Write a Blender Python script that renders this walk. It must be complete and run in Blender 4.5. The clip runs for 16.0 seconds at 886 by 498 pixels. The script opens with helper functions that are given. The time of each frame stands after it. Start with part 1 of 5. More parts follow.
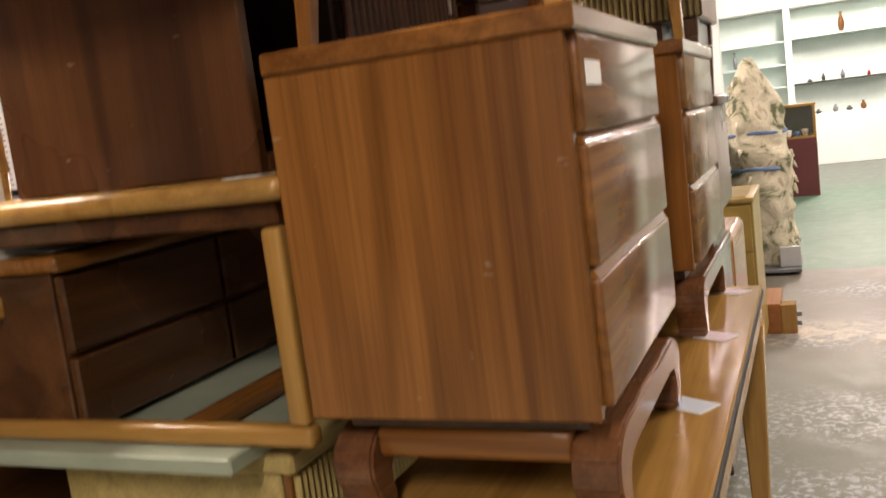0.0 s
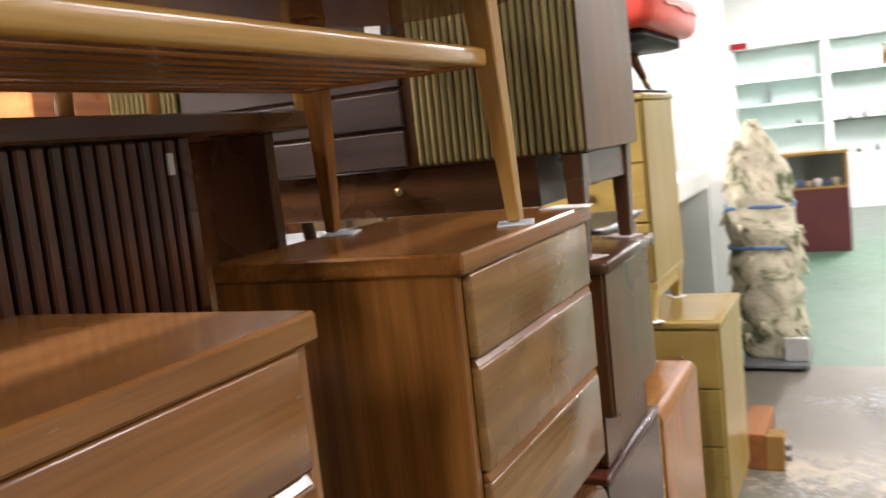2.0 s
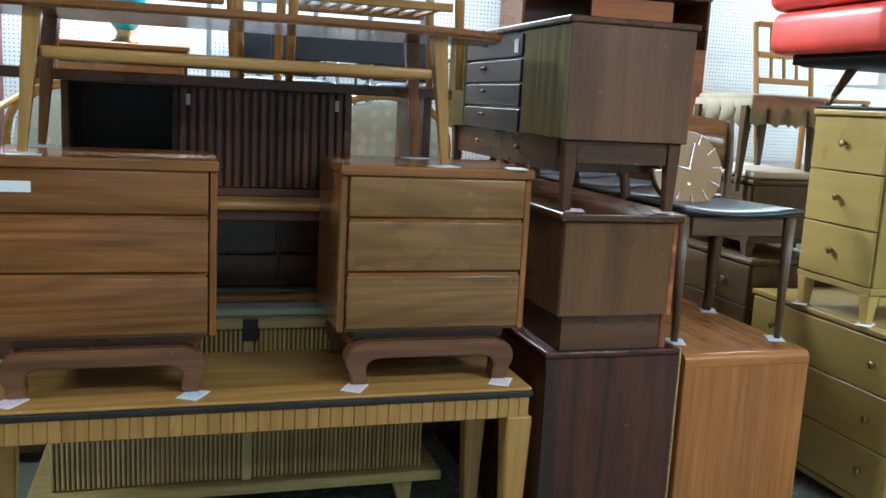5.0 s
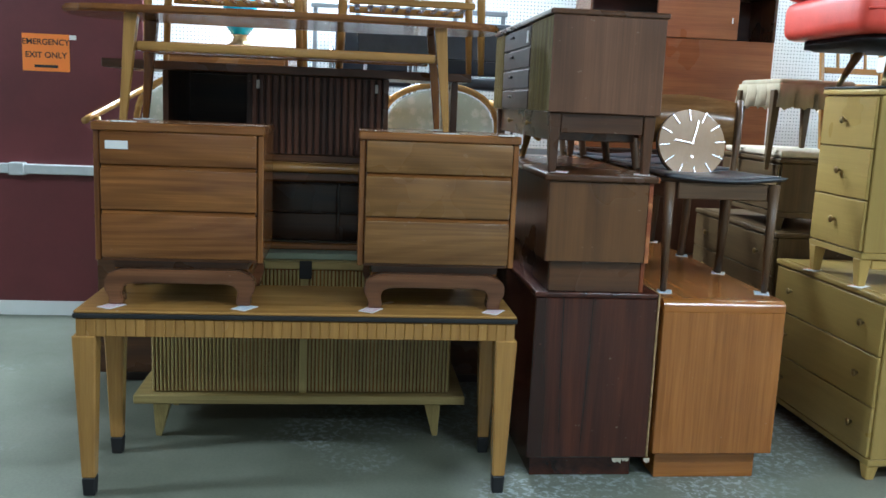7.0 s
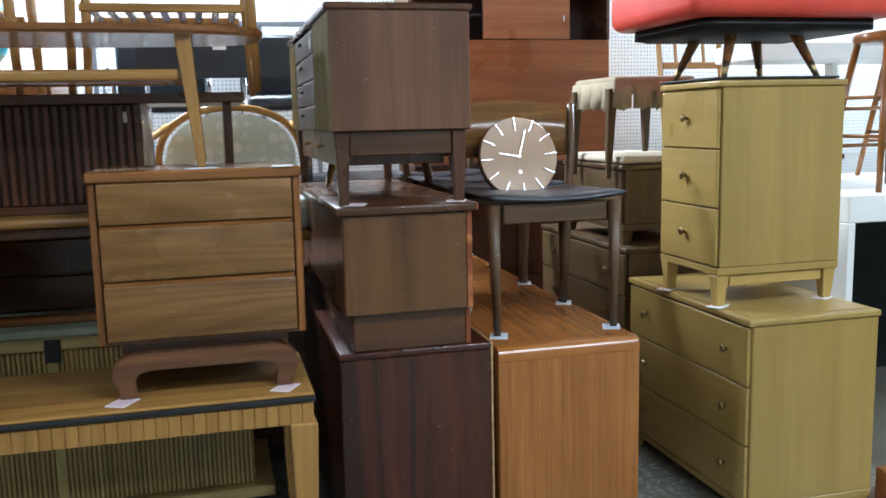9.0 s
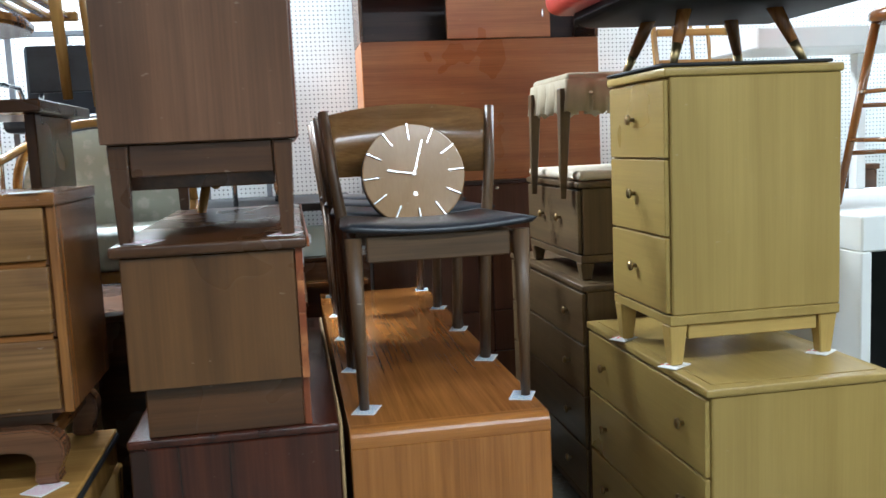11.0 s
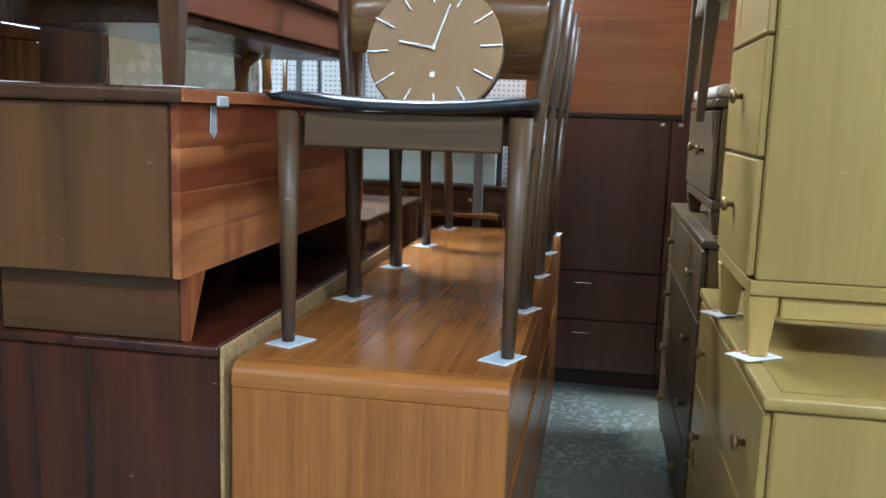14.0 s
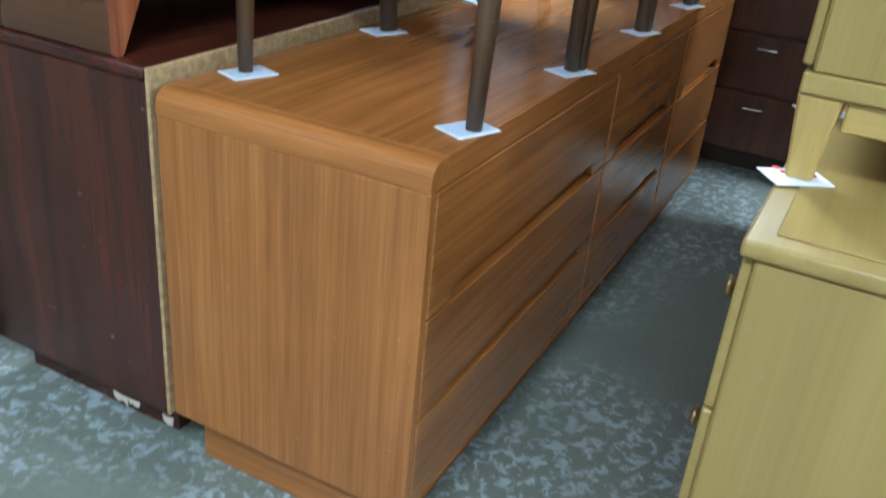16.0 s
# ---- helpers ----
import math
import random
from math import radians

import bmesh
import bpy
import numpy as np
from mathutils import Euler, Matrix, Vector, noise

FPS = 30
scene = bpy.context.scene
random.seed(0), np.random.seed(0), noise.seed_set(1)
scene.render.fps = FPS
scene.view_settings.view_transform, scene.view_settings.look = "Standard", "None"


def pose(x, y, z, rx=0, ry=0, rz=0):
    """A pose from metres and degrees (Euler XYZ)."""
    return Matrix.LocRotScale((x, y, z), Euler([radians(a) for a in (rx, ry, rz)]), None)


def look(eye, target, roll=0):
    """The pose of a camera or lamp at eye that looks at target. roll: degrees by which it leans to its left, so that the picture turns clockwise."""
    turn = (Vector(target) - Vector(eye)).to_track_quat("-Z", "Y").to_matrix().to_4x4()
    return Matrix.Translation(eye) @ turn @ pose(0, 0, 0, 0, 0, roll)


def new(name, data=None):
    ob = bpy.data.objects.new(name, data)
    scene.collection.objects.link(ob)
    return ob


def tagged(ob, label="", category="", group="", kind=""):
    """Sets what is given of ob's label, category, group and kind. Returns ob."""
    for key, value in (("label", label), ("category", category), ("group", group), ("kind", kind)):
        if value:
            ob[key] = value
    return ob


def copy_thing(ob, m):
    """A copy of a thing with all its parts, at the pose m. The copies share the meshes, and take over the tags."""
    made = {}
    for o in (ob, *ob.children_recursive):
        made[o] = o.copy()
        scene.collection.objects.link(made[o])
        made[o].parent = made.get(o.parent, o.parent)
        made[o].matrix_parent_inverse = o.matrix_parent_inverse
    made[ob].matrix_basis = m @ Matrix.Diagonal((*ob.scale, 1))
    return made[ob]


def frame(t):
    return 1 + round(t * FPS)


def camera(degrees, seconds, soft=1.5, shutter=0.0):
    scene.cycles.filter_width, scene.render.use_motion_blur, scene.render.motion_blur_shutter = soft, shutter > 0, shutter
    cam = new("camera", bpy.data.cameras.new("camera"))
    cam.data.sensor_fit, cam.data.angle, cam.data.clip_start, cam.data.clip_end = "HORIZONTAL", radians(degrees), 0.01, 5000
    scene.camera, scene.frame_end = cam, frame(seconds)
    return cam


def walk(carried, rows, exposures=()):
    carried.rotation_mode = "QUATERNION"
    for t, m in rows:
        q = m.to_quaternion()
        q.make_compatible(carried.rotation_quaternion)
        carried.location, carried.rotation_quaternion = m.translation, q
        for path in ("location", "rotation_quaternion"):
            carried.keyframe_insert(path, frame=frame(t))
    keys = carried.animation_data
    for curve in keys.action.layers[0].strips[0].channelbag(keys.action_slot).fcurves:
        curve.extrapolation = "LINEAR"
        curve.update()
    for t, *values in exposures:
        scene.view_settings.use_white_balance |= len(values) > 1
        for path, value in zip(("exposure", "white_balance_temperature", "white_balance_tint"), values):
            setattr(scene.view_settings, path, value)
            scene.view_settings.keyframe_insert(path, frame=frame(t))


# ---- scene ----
cam = camera(53.5, 16.0, shutter=0.35)
PATH = [
    (0, (0.001, 0.0, 1.321), (-0.788, 1.818, 1.05), -7.2),
    (0.5, (0.019, 0.11, 1.5), (-0.722, 1.951, 1.251), -8.2),
    (1, (0.098, 0.344, 1.568), (-0.618, 2.194, 1.314), -8.1),
    (1.5, (0.123, 0.664, 1.586), (-0.582, 2.519, 1.337), -7.9),
    (2, (0.26, 0.961, 1.606), (-0.623, 2.74, 1.366), -6.2),
    (2.5, (0.57, 1.156, 1.663), (-0.853, 2.538, 1.407), -0.7),
    (3, (0.909, 1.308, 1.705), (-0.735, 2.41, 1.413), 1.8),
    (3.5, (1.258, 1.442, 1.645), (-0.516, 2.317, 1.349), 3.3),
    (4, (1.717, 1.486, 1.62), (-0.138, 2.168, 1.314), 4.0),
    (4.2, (1.858, 1.485, 1.639), (-0.001, 2.149, 1.321), 3.8),
    (6.3, (3.029, 1.911, 1.663), (1.081, 2.229, 1.338), 2.6),
    (6.5, (3.087, 1.952, 1.638), (1.133, 2.227, 1.309), 2.7),
    (7, (3.157, 2.009, 1.574), (1.197, 2.227, 1.245), 2.4),
    (7.5, (3.106, 2.12, 1.546), (1.153, 2.414, 1.227), 1.2),
    (8, (2.954, 2.225, 1.551), (1.017, 2.615, 1.246), 0.1),
    (8.5, (2.725, 2.317, 1.556), (0.798, 2.76, 1.256), -0.5),
    (9, (2.508, 2.421, 1.58), (0.591, 2.914, 1.292), -1.3),
    (9.5, (2.276, 2.559, 1.61), (0.361, 3.065, 1.332), -1.6),
    (9.7, (2.178, 2.603, 1.617), (0.266, 3.119, 1.339), -1.7),
    (11.8, (1.827, 3.479, 1.426), (-0.151, 3.661, 1.195), -1.6),
    (12, (1.794, 3.489, 1.405), (-0.186, 3.647, 1.167), -1.0),
    (12.5, (1.725, 3.622, 1.384), (-0.256, 3.714, 1.125), -0.2),
    (13, (1.603, 3.787, 1.353), (-0.377, 3.74, 1.075), 0.7),
    (13.5, (1.399, 3.897, 1.31), (-0.569, 3.702, 1.015), 1.4),
    (14, (1.24, 3.997, 1.284), (-0.707, 3.662, 0.978), 1.9),
    (14.5, (1.068, 4.073, 1.274), (-0.851, 3.615, 0.942), 2.4),
    (15, (0.884, 4.151, 1.268), (-0.993, 3.604, 0.849), 2.8),
    (15.5, (0.789, 4.26, 1.262), (-0.97, 3.583, 0.592), 4.5),
    (16, (0.756, 4.396, 1.26), (-0.854, 3.621, 0.361), 5.5),
]
EXPOSURES = [(0.0, 0.1, 8300, 31), (0.5, 0.35, 8300, 31), (1.0, 0.4, 7500, 22), (2.0, 0.4, 7100, 24), (2.5, 0.05, 5500, 8), (4.0, 0.0, 5400, 5), (6.5, 0.1, 5450, 6), (7.0, -0.05, 5450, 6), (8.0, -0.1, 5500, 11), (9.0, 0.03, 5650, 12), (9.7, 0.05, 5700, 12), (12.5, -0.02, 5550, 6), (14.5, 0.32, 5250, 8), (15.5, 0.28, 5250, 8), (16.0, 0.5, 5050, 7)]
walk(cam, [(t, look(eye, target, roll)) for t, eye, target, roll in PATH], EXPOSURES)

# ---- light ----
world = bpy.data.worlds.new("world")
world.use_nodes = True
world.node_tree.nodes["Background"].inputs[0].default_value = (0.85, 0.95, 1.0, 1)
world.node_tree.nodes["Background"].inputs[1].default_value = 0.3
scene.world = world
CEIL = 4.0
# x, y and watts of assumed ceiling lights, unseen, set to brighten chosen areas
TUBES = [(0.4, -3.2, 200), (2.4, 1.3, 18), (2.6, 4.8, 135), (2.2, 7.8, 60), (-3.2, -2.4, 60), (-3.12, 1.7, 390), (-3.1, 6.8, 150), (0.6, 10.2, 55), (0.6, 13.2, 290), (5.2, 2.0, 25), (5.2, 6.0, 55)]
for lx, ly, watts in TUBES:
    lamp = bpy.data.lights.new("assumed_ceiling_tube", "AREA")
    lamp.shape, lamp.size, lamp.size_y, lamp.energy = "RECTANGLE", 0.3, 2.2, watts
    lamp.color = (0.95, 1.0, 1.0)
    new("assumed_ceiling_tube", lamp).matrix_world = pose(lx, ly, CEIL - 0.16)


# ---- materials ----
def nodes_of(name):
    m = bpy.data.materials.new(name)
    m.use_nodes = True
    nt = m.node_tree
    return m, nt, nt.nodes["Principled BSDF"]


def ramp(nt, fac, stops):
    r = nt.nodes.new("ShaderNodeValToRGB")
    while len(r.color_ramp.elements) < len(stops):
        r.color_ramp.elements.new(0.5)
    for e, (p, c) in zip(r.color_ramp.elements, stops):
        e.position, e.color = p, (*c, 1)
    nt.links.new(fac, r.inputs[0])
    return r.outputs[0]


def noise_tex(nt, vec, scale, detail=4, rough=0.6, dist=0.0):
    n = nt.nodes.new("ShaderNodeTexNoise")
    n.inputs["Scale"].default_value, n.inputs["Detail"].default_value = scale, detail
    n.inputs["Roughness"].default_value, n.inputs["Distortion"].default_value = rough, dist
    nt.links.new(vec, n.inputs["Vector"])
    return n.outputs[0]


def math_n(nt, op, a, b=0.0):
    n = nt.nodes.new("ShaderNodeMath")
    n.operation = op
    for i, v in enumerate((a, b)):
        if isinstance(v, (int, float)):
            n.inputs[i].default_value = v
        else:
            nt.links.new(v, n.inputs[i])
    return n.outputs[0]


def mixc(nt, fac, a, b, mode="MIX"):
    n = nt.nodes.new("ShaderNodeMixRGB")
    n.blend_type = mode
    for i, v in enumerate((fac, a, b)):
        if isinstance(v, (int, float)):
            n.inputs[i].default_value = v
        elif isinstance(v, tuple):
            n.inputs[i].default_value = (*v, 1)
        else:
            nt.links.new(v, n.inputs[i])
    return n.outputs[0]


def coords(nt, scale=(1, 1, 1), shift=True):
    tc = nt.nodes.new("ShaderNodeTexCoord")
    out = tc.outputs["Object"]
    if shift:
        oi = nt.nodes.new("ShaderNodeObjectInfo")
        mul = math_n(nt, "MULTIPLY", oi.outputs["Random"], 7.0)
        add = nt.nodes.new("ShaderNodeVectorMath")
        nt.links.new(out, add.inputs[0])
        nt.links.new(mul, add.inputs[1])
        out = add.outputs[0]
    mp = nt.nodes.new("ShaderNodeMapping")
    mp.inputs["Scale"].default_value = scale
    nt.links.new(out, mp.inputs["Vector"])
    return mp.outputs[0]


def bump(nt, bsdf, h, strength=0.15, dist=0.002):
    b = nt.nodes.new("ShaderNodeBump")
    b.inputs["Strength"].default_value, b.inputs["Distance"].default_value = strength, dist
    nt.links.new(h, b.inputs["Height"])
    nt.links.new(b.outputs[0], bsdf.inputs["Normal"])


WOODS = {}


def wood(name, light, dark, axis="z", rough=0.35, figure=9.0, contrast=1.0, rings=0.1, lines=0.4, knots=False):
    """Veneer with figure and pores that run along one axis."""
    key = name + "_" + axis
    if key in WOODS:
        return WOODS[key]
    m, nt, b = nodes_of(key)
    along = {"x": (0.06, 1, 1), "y": (1, 0.06, 1), "z": (1, 1, 0.06)}[axis]
    slim = {"x": (0.022, 1, 1), "y": (1, 0.022, 1), "z": (1, 1, 0.022)}[axis]
    fine = {"x": (0.02, 1, 1), "y": (1, 0.02, 1), "z": (1, 1, 0.02)}[axis]
    v, vf = coords(nt, along), coords(nt, fine)
    fig = noise_tex(nt, v, figure, 3, 0.55, 1.6)
    grain = noise_tex(nt, vf, 150, 3, 0.7)
    blot = noise_tex(nt, coords(nt), 2.2, 3, 0.6)
    mid = tuple((a + c) / 2 for a, c in zip(light, dark))
    w = 0.16 / contrast
    col = ramp(nt, fig, [(0.5 - w, dark), (0.5, mid), (0.5 + w, light)])
    ring = math_n(nt, "SINE", math_n(nt, "MULTIPLY", noise_tex(nt, coords(nt, {"x": (0.09, 1, 1), "y": (1, 0.09, 1), "z": (1, 1, 0.09)}[axis]), figure * 0.42, 1, 0.4, 0.3), 140.0))
    col = mixc(nt, rings, col, ramp(nt, math_n(nt, "ADD", math_n(nt, "MULTIPLY", ring, 0.5), 0.5), [(0.1, (0.62, 0.57, 0.53)), (0.6, (1, 1, 1))]), "MULTIPLY")
    streak = noise_tex(nt, coords(nt, slim), figure * 4.5, 4, 0.55, 0.3)
    col = mixc(nt, lines, col, ramp(nt, streak, [(0.34, (0.58, 0.54, 0.51)), (0.6, (1, 1, 1))]), "MULTIPLY")
    col = mixc(nt, lines + 0.05, col, ramp(nt, grain, [(0.3, (0.45, 0.42, 0.4)), (0.65, (1, 1, 1))]), "MULTIPLY")
    col = mixc(nt, min(0.4, lines + 0.08), col, ramp(nt, blot, [(0.3, (0.62, 0.6, 0.58)), (0.7, (1, 1, 1))]), "MULTIPLY")
    if knots:
        vo = nt.nodes.new("ShaderNodeTexVoronoi")
        vo.inputs["Scale"].default_value = 7.0
        nt.links.new(coords(nt, {"x": (0.5, 0, 1), "y": (1, 0.5, 1), "z": (1, 0, 0.5)}[axis]), vo.inputs["Vector"])
        near = math_n(nt, "ADD", vo.outputs[0], math_n(nt, "MULTIPLY", streak, 0.12))
        col = mixc(nt, 0.8, col, ramp(nt, near, [(0.13, (0.32, 0.2, 0.15)), (0.2, (0.72, 0.58, 0.5)), (0.3, (1, 1, 1))]), "MULTIPLY")
    # small pale scuffs
    scuff = noise_tex(nt, coords(nt, (1, 1, 2.5)), 26, 2, 0.5)
    col = mixc(nt, math_n(nt, "MULTIPLY", ramp(nt, scuff, [(0.74, (0, 0, 0)), (0.78, (1, 1, 1))]), 0.18), col, (0.6, 0.5, 0.38))
    nt.links.new(col, b.inputs["Base Color"])
    nt.links.new(math_n(nt, "ADD", math_n(nt, "MULTIPLY", blot, 0.25), rough - 0.12), b.inputs["Roughness"])
    b.inputs["Specular IOR Level"].default_value = 0.45
    if rough < 0.3:
        b.inputs["Coat Weight"].default_value, b.inputs["Coat Roughness"].default_value = 0.18, 0.12
    bump(nt, b, grain, 0.03, 0.0003)
    WOODS[key] = m
    return m


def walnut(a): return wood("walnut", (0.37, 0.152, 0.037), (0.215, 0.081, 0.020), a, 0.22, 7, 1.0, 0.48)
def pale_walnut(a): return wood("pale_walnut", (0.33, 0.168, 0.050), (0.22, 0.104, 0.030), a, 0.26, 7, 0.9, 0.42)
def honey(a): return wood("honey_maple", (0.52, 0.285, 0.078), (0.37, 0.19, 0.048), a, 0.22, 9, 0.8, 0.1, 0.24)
def teak(a): return wood("teak", (0.46, 0.180, 0.038), (0.33, 0.120, 0.025), a, 0.22, 14, 0.8, 0.06, 0.36)
def blond(a): return wood("blond", (0.42, 0.295, 0.088), (0.345, 0.235, 0.066), a, 0.31, 5, 0.8, 0.04, 0.14)
def pale_rail(a): return wood("pale_rail", (0.55, 0.38, 0.115), (0.46, 0.31, 0.09), a, 0.33, 7, 0.7, 0.04, 0.16)
def cream(a): return wood("cream", (0.62, 0.49, 0.20), (0.52, 0.40, 0.15), a, 0.42, 6)
def mahogany(a): return wood("mahogany", (0.10, 0.024, 0.011), (0.034, 0.011, 0.007), a, 0.22, 6)
def umber(a): return wood("dark_walnut", (0.145, 0.060, 0.021), (0.066, 0.027, 0.011), a, 0.28, 6, 1, 0.2)
def cedar(a): return wood("raw_cedar", (0.66, 0.26, 0.092), (0.30, 0.078, 0.026), a, 0.34, 4, 2.0, 0.4, 0.35, True)
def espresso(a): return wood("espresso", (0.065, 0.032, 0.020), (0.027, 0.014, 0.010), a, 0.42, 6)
def chairwood(a): return wood("chair_wood", (0.165, 0.095, 0.046), (0.09, 0.052, 0.026), a, 0.38, 14)
def base_wood(a): return wood("base_wood", (0.25, 0.107, 0.046), (0.13, 0.055, 0.025), a, 0.18)
def cherry(a): return wood("cherry", (0.50, 0.19, 0.06), (0.36, 0.125, 0.038), a, 0.3, 5)


def plain(name, col, rough=0.5, metal=0.0, var=0.15, scale=6.0, bumpy=0.0):
    m, nt, b = nodes_of(name)
    v = coords(nt)
    n = noise_tex(nt, v, scale, 5, 0.65)
    lo = tuple(c * (1 - var) for c in col)
    hi = tuple(min(1, c * (1 + var)) for c in col)
    nt.links.new(ramp(nt, n, [(0.3, lo), (0.7, hi)]), b.inputs["Base Color"])
    b.inputs["Roughness"].default_value, b.inputs["Metallic"].default_value = rough, metal
    if bumpy:
        bump(nt, b, noise_tex(nt, v, scale * 12, 4), bumpy, 0.003)
    return m


WHITE = plain("white_paint", (0.80, 0.82, 0.80), 0.6, 0, 0.04, 2, 0.05)
# dull grey for surfaces out of view, chosen to cut bounced fill light
SHELL_GREY = plain("low_bounce_grey", (0.42, 0.43, 0.42), 0.8, 0, 0.03)
MAROON = plain("maroon_paint", (0.12, 0.022, 0.024), 0.5, 0, 0.12, 3, 0.08)
STEEL = plain("brushed_steel", (0.66, 0.69, 0.70), 0.5, 0.7, 0.1)
CHROME = plain("chrome", (0.75, 0.77, 0.78), 0.12, 1, 0.05)
BRASS = plain("aged_brass", (0.34, 0.25, 0.12), 0.35, 1, 0.3, 30)
SILVER = plain("clock_metal", (0.86, 0.86, 0.84), 0.25, 1, 0.03)
BLACKVINYL = plain("black_vinyl", (0.014, 0.017, 0.024), 0.33, 0, 0.3, 14, 0.15)
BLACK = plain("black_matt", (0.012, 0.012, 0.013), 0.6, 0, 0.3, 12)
RED = plain("red_vinyl", (0.66, 0.07, 0.045), 0.35, 0, 0.12, 7, 0.1)
PAPER = plain("paper_white", (0.80, 0.80, 0.78), 0.6, 0, 0.04)
def card_mat(name, ink):
    m, nt, b = nodes_of(name)
    ch = nt.nodes.new("ShaderNodeTexChecker")
    ch.inputs["Scale"].default_value = 420
    ch.inputs["Color1"].default_value, ch.inputs["Color2"].default_value = (*ink, 1), (0.78, 0.78, 0.76, 1)
    nt.links.new(coords(nt, shift=False), ch.inputs["Vector"])
    nt.links.new(ch.outputs[0], b.inputs["Base Color"])
    b.inputs["Roughness"].default_value = 0.4
    return m


CARDBLUE = card_mat("card_blue", (0.30, 0.46, 0.64))
CARDPINK = card_mat("card_pink", (0.66, 0.36, 0.46))
ORANGE = plain("orange_paper", (0.90, 0.24, 0.03), 0.5, 0, 0.04)
INK = plain("ink", (0.01, 0.01, 0.012), 0.6, 0, 0.1)
GREYGREEN = plain("grey_green_slab", (0.30, 0.36, 0.27), 0.35, 0, 0.15, 5)
GREYMETAL = plain("grey_metal", (0.22, 0.24, 0.26), 0.4, 0.6, 0.15, 8)
CUSHION = plain("cream_cushion", (0.52, 0.45, 0.34), 0.8, 0, 0.08, 20, 0.2)
SKIRT = plain("beige_skirt", (0.34, 0.28, 0.18), 0.75, 0, 0.12, 9, 0.15)
EDGE = plain("raw_edge", (0.42, 0.27, 0.12), 0.7, 0, 0.4, 60, 0.3)
BLUELAMP = plain("blue_ceramic", (0.02, 0.36, 0.55), 0.2, 0, 0.35, 18)
STRAP = plain("blue_strap", (0.11, 0.21, 0.40), 0.6, 0, 0.1)
GREENSEAT = plain("green_seat", (0.17, 0.27, 0.07), 0.6, 0, 0.15)
DIAL = wood("dial_wood", (0.47, 0.29, 0.14), (0.39, 0.235, 0.11), "z", 0.2, 5, 0.6, 0.0, 0.1)
SHELFBACK = plain("pale_mint_paint", (0.62, 0.74, 0.71), 0.6, 0, 0.05)
REDWARE = plain("red_ware", (0.35, 0.02, 0.03), 0.25)
BLUEWARE = plain("blue_ware", (0.06, 0.16, 0.36), 0.25)
AMBER = plain("amber_ware", (0.15, 0.06, 0.015), 0.25)
DARKWARE = plain("dark_ware", (0.05, 0.06, 0.05), 0.4)
glass_m, gt, gb = nodes_of("clear_glass")
gb.inputs["Transmission Weight"].default_value, gb.inputs["Roughness"].default_value = 1.0, 0.03
GLASS = glass_m


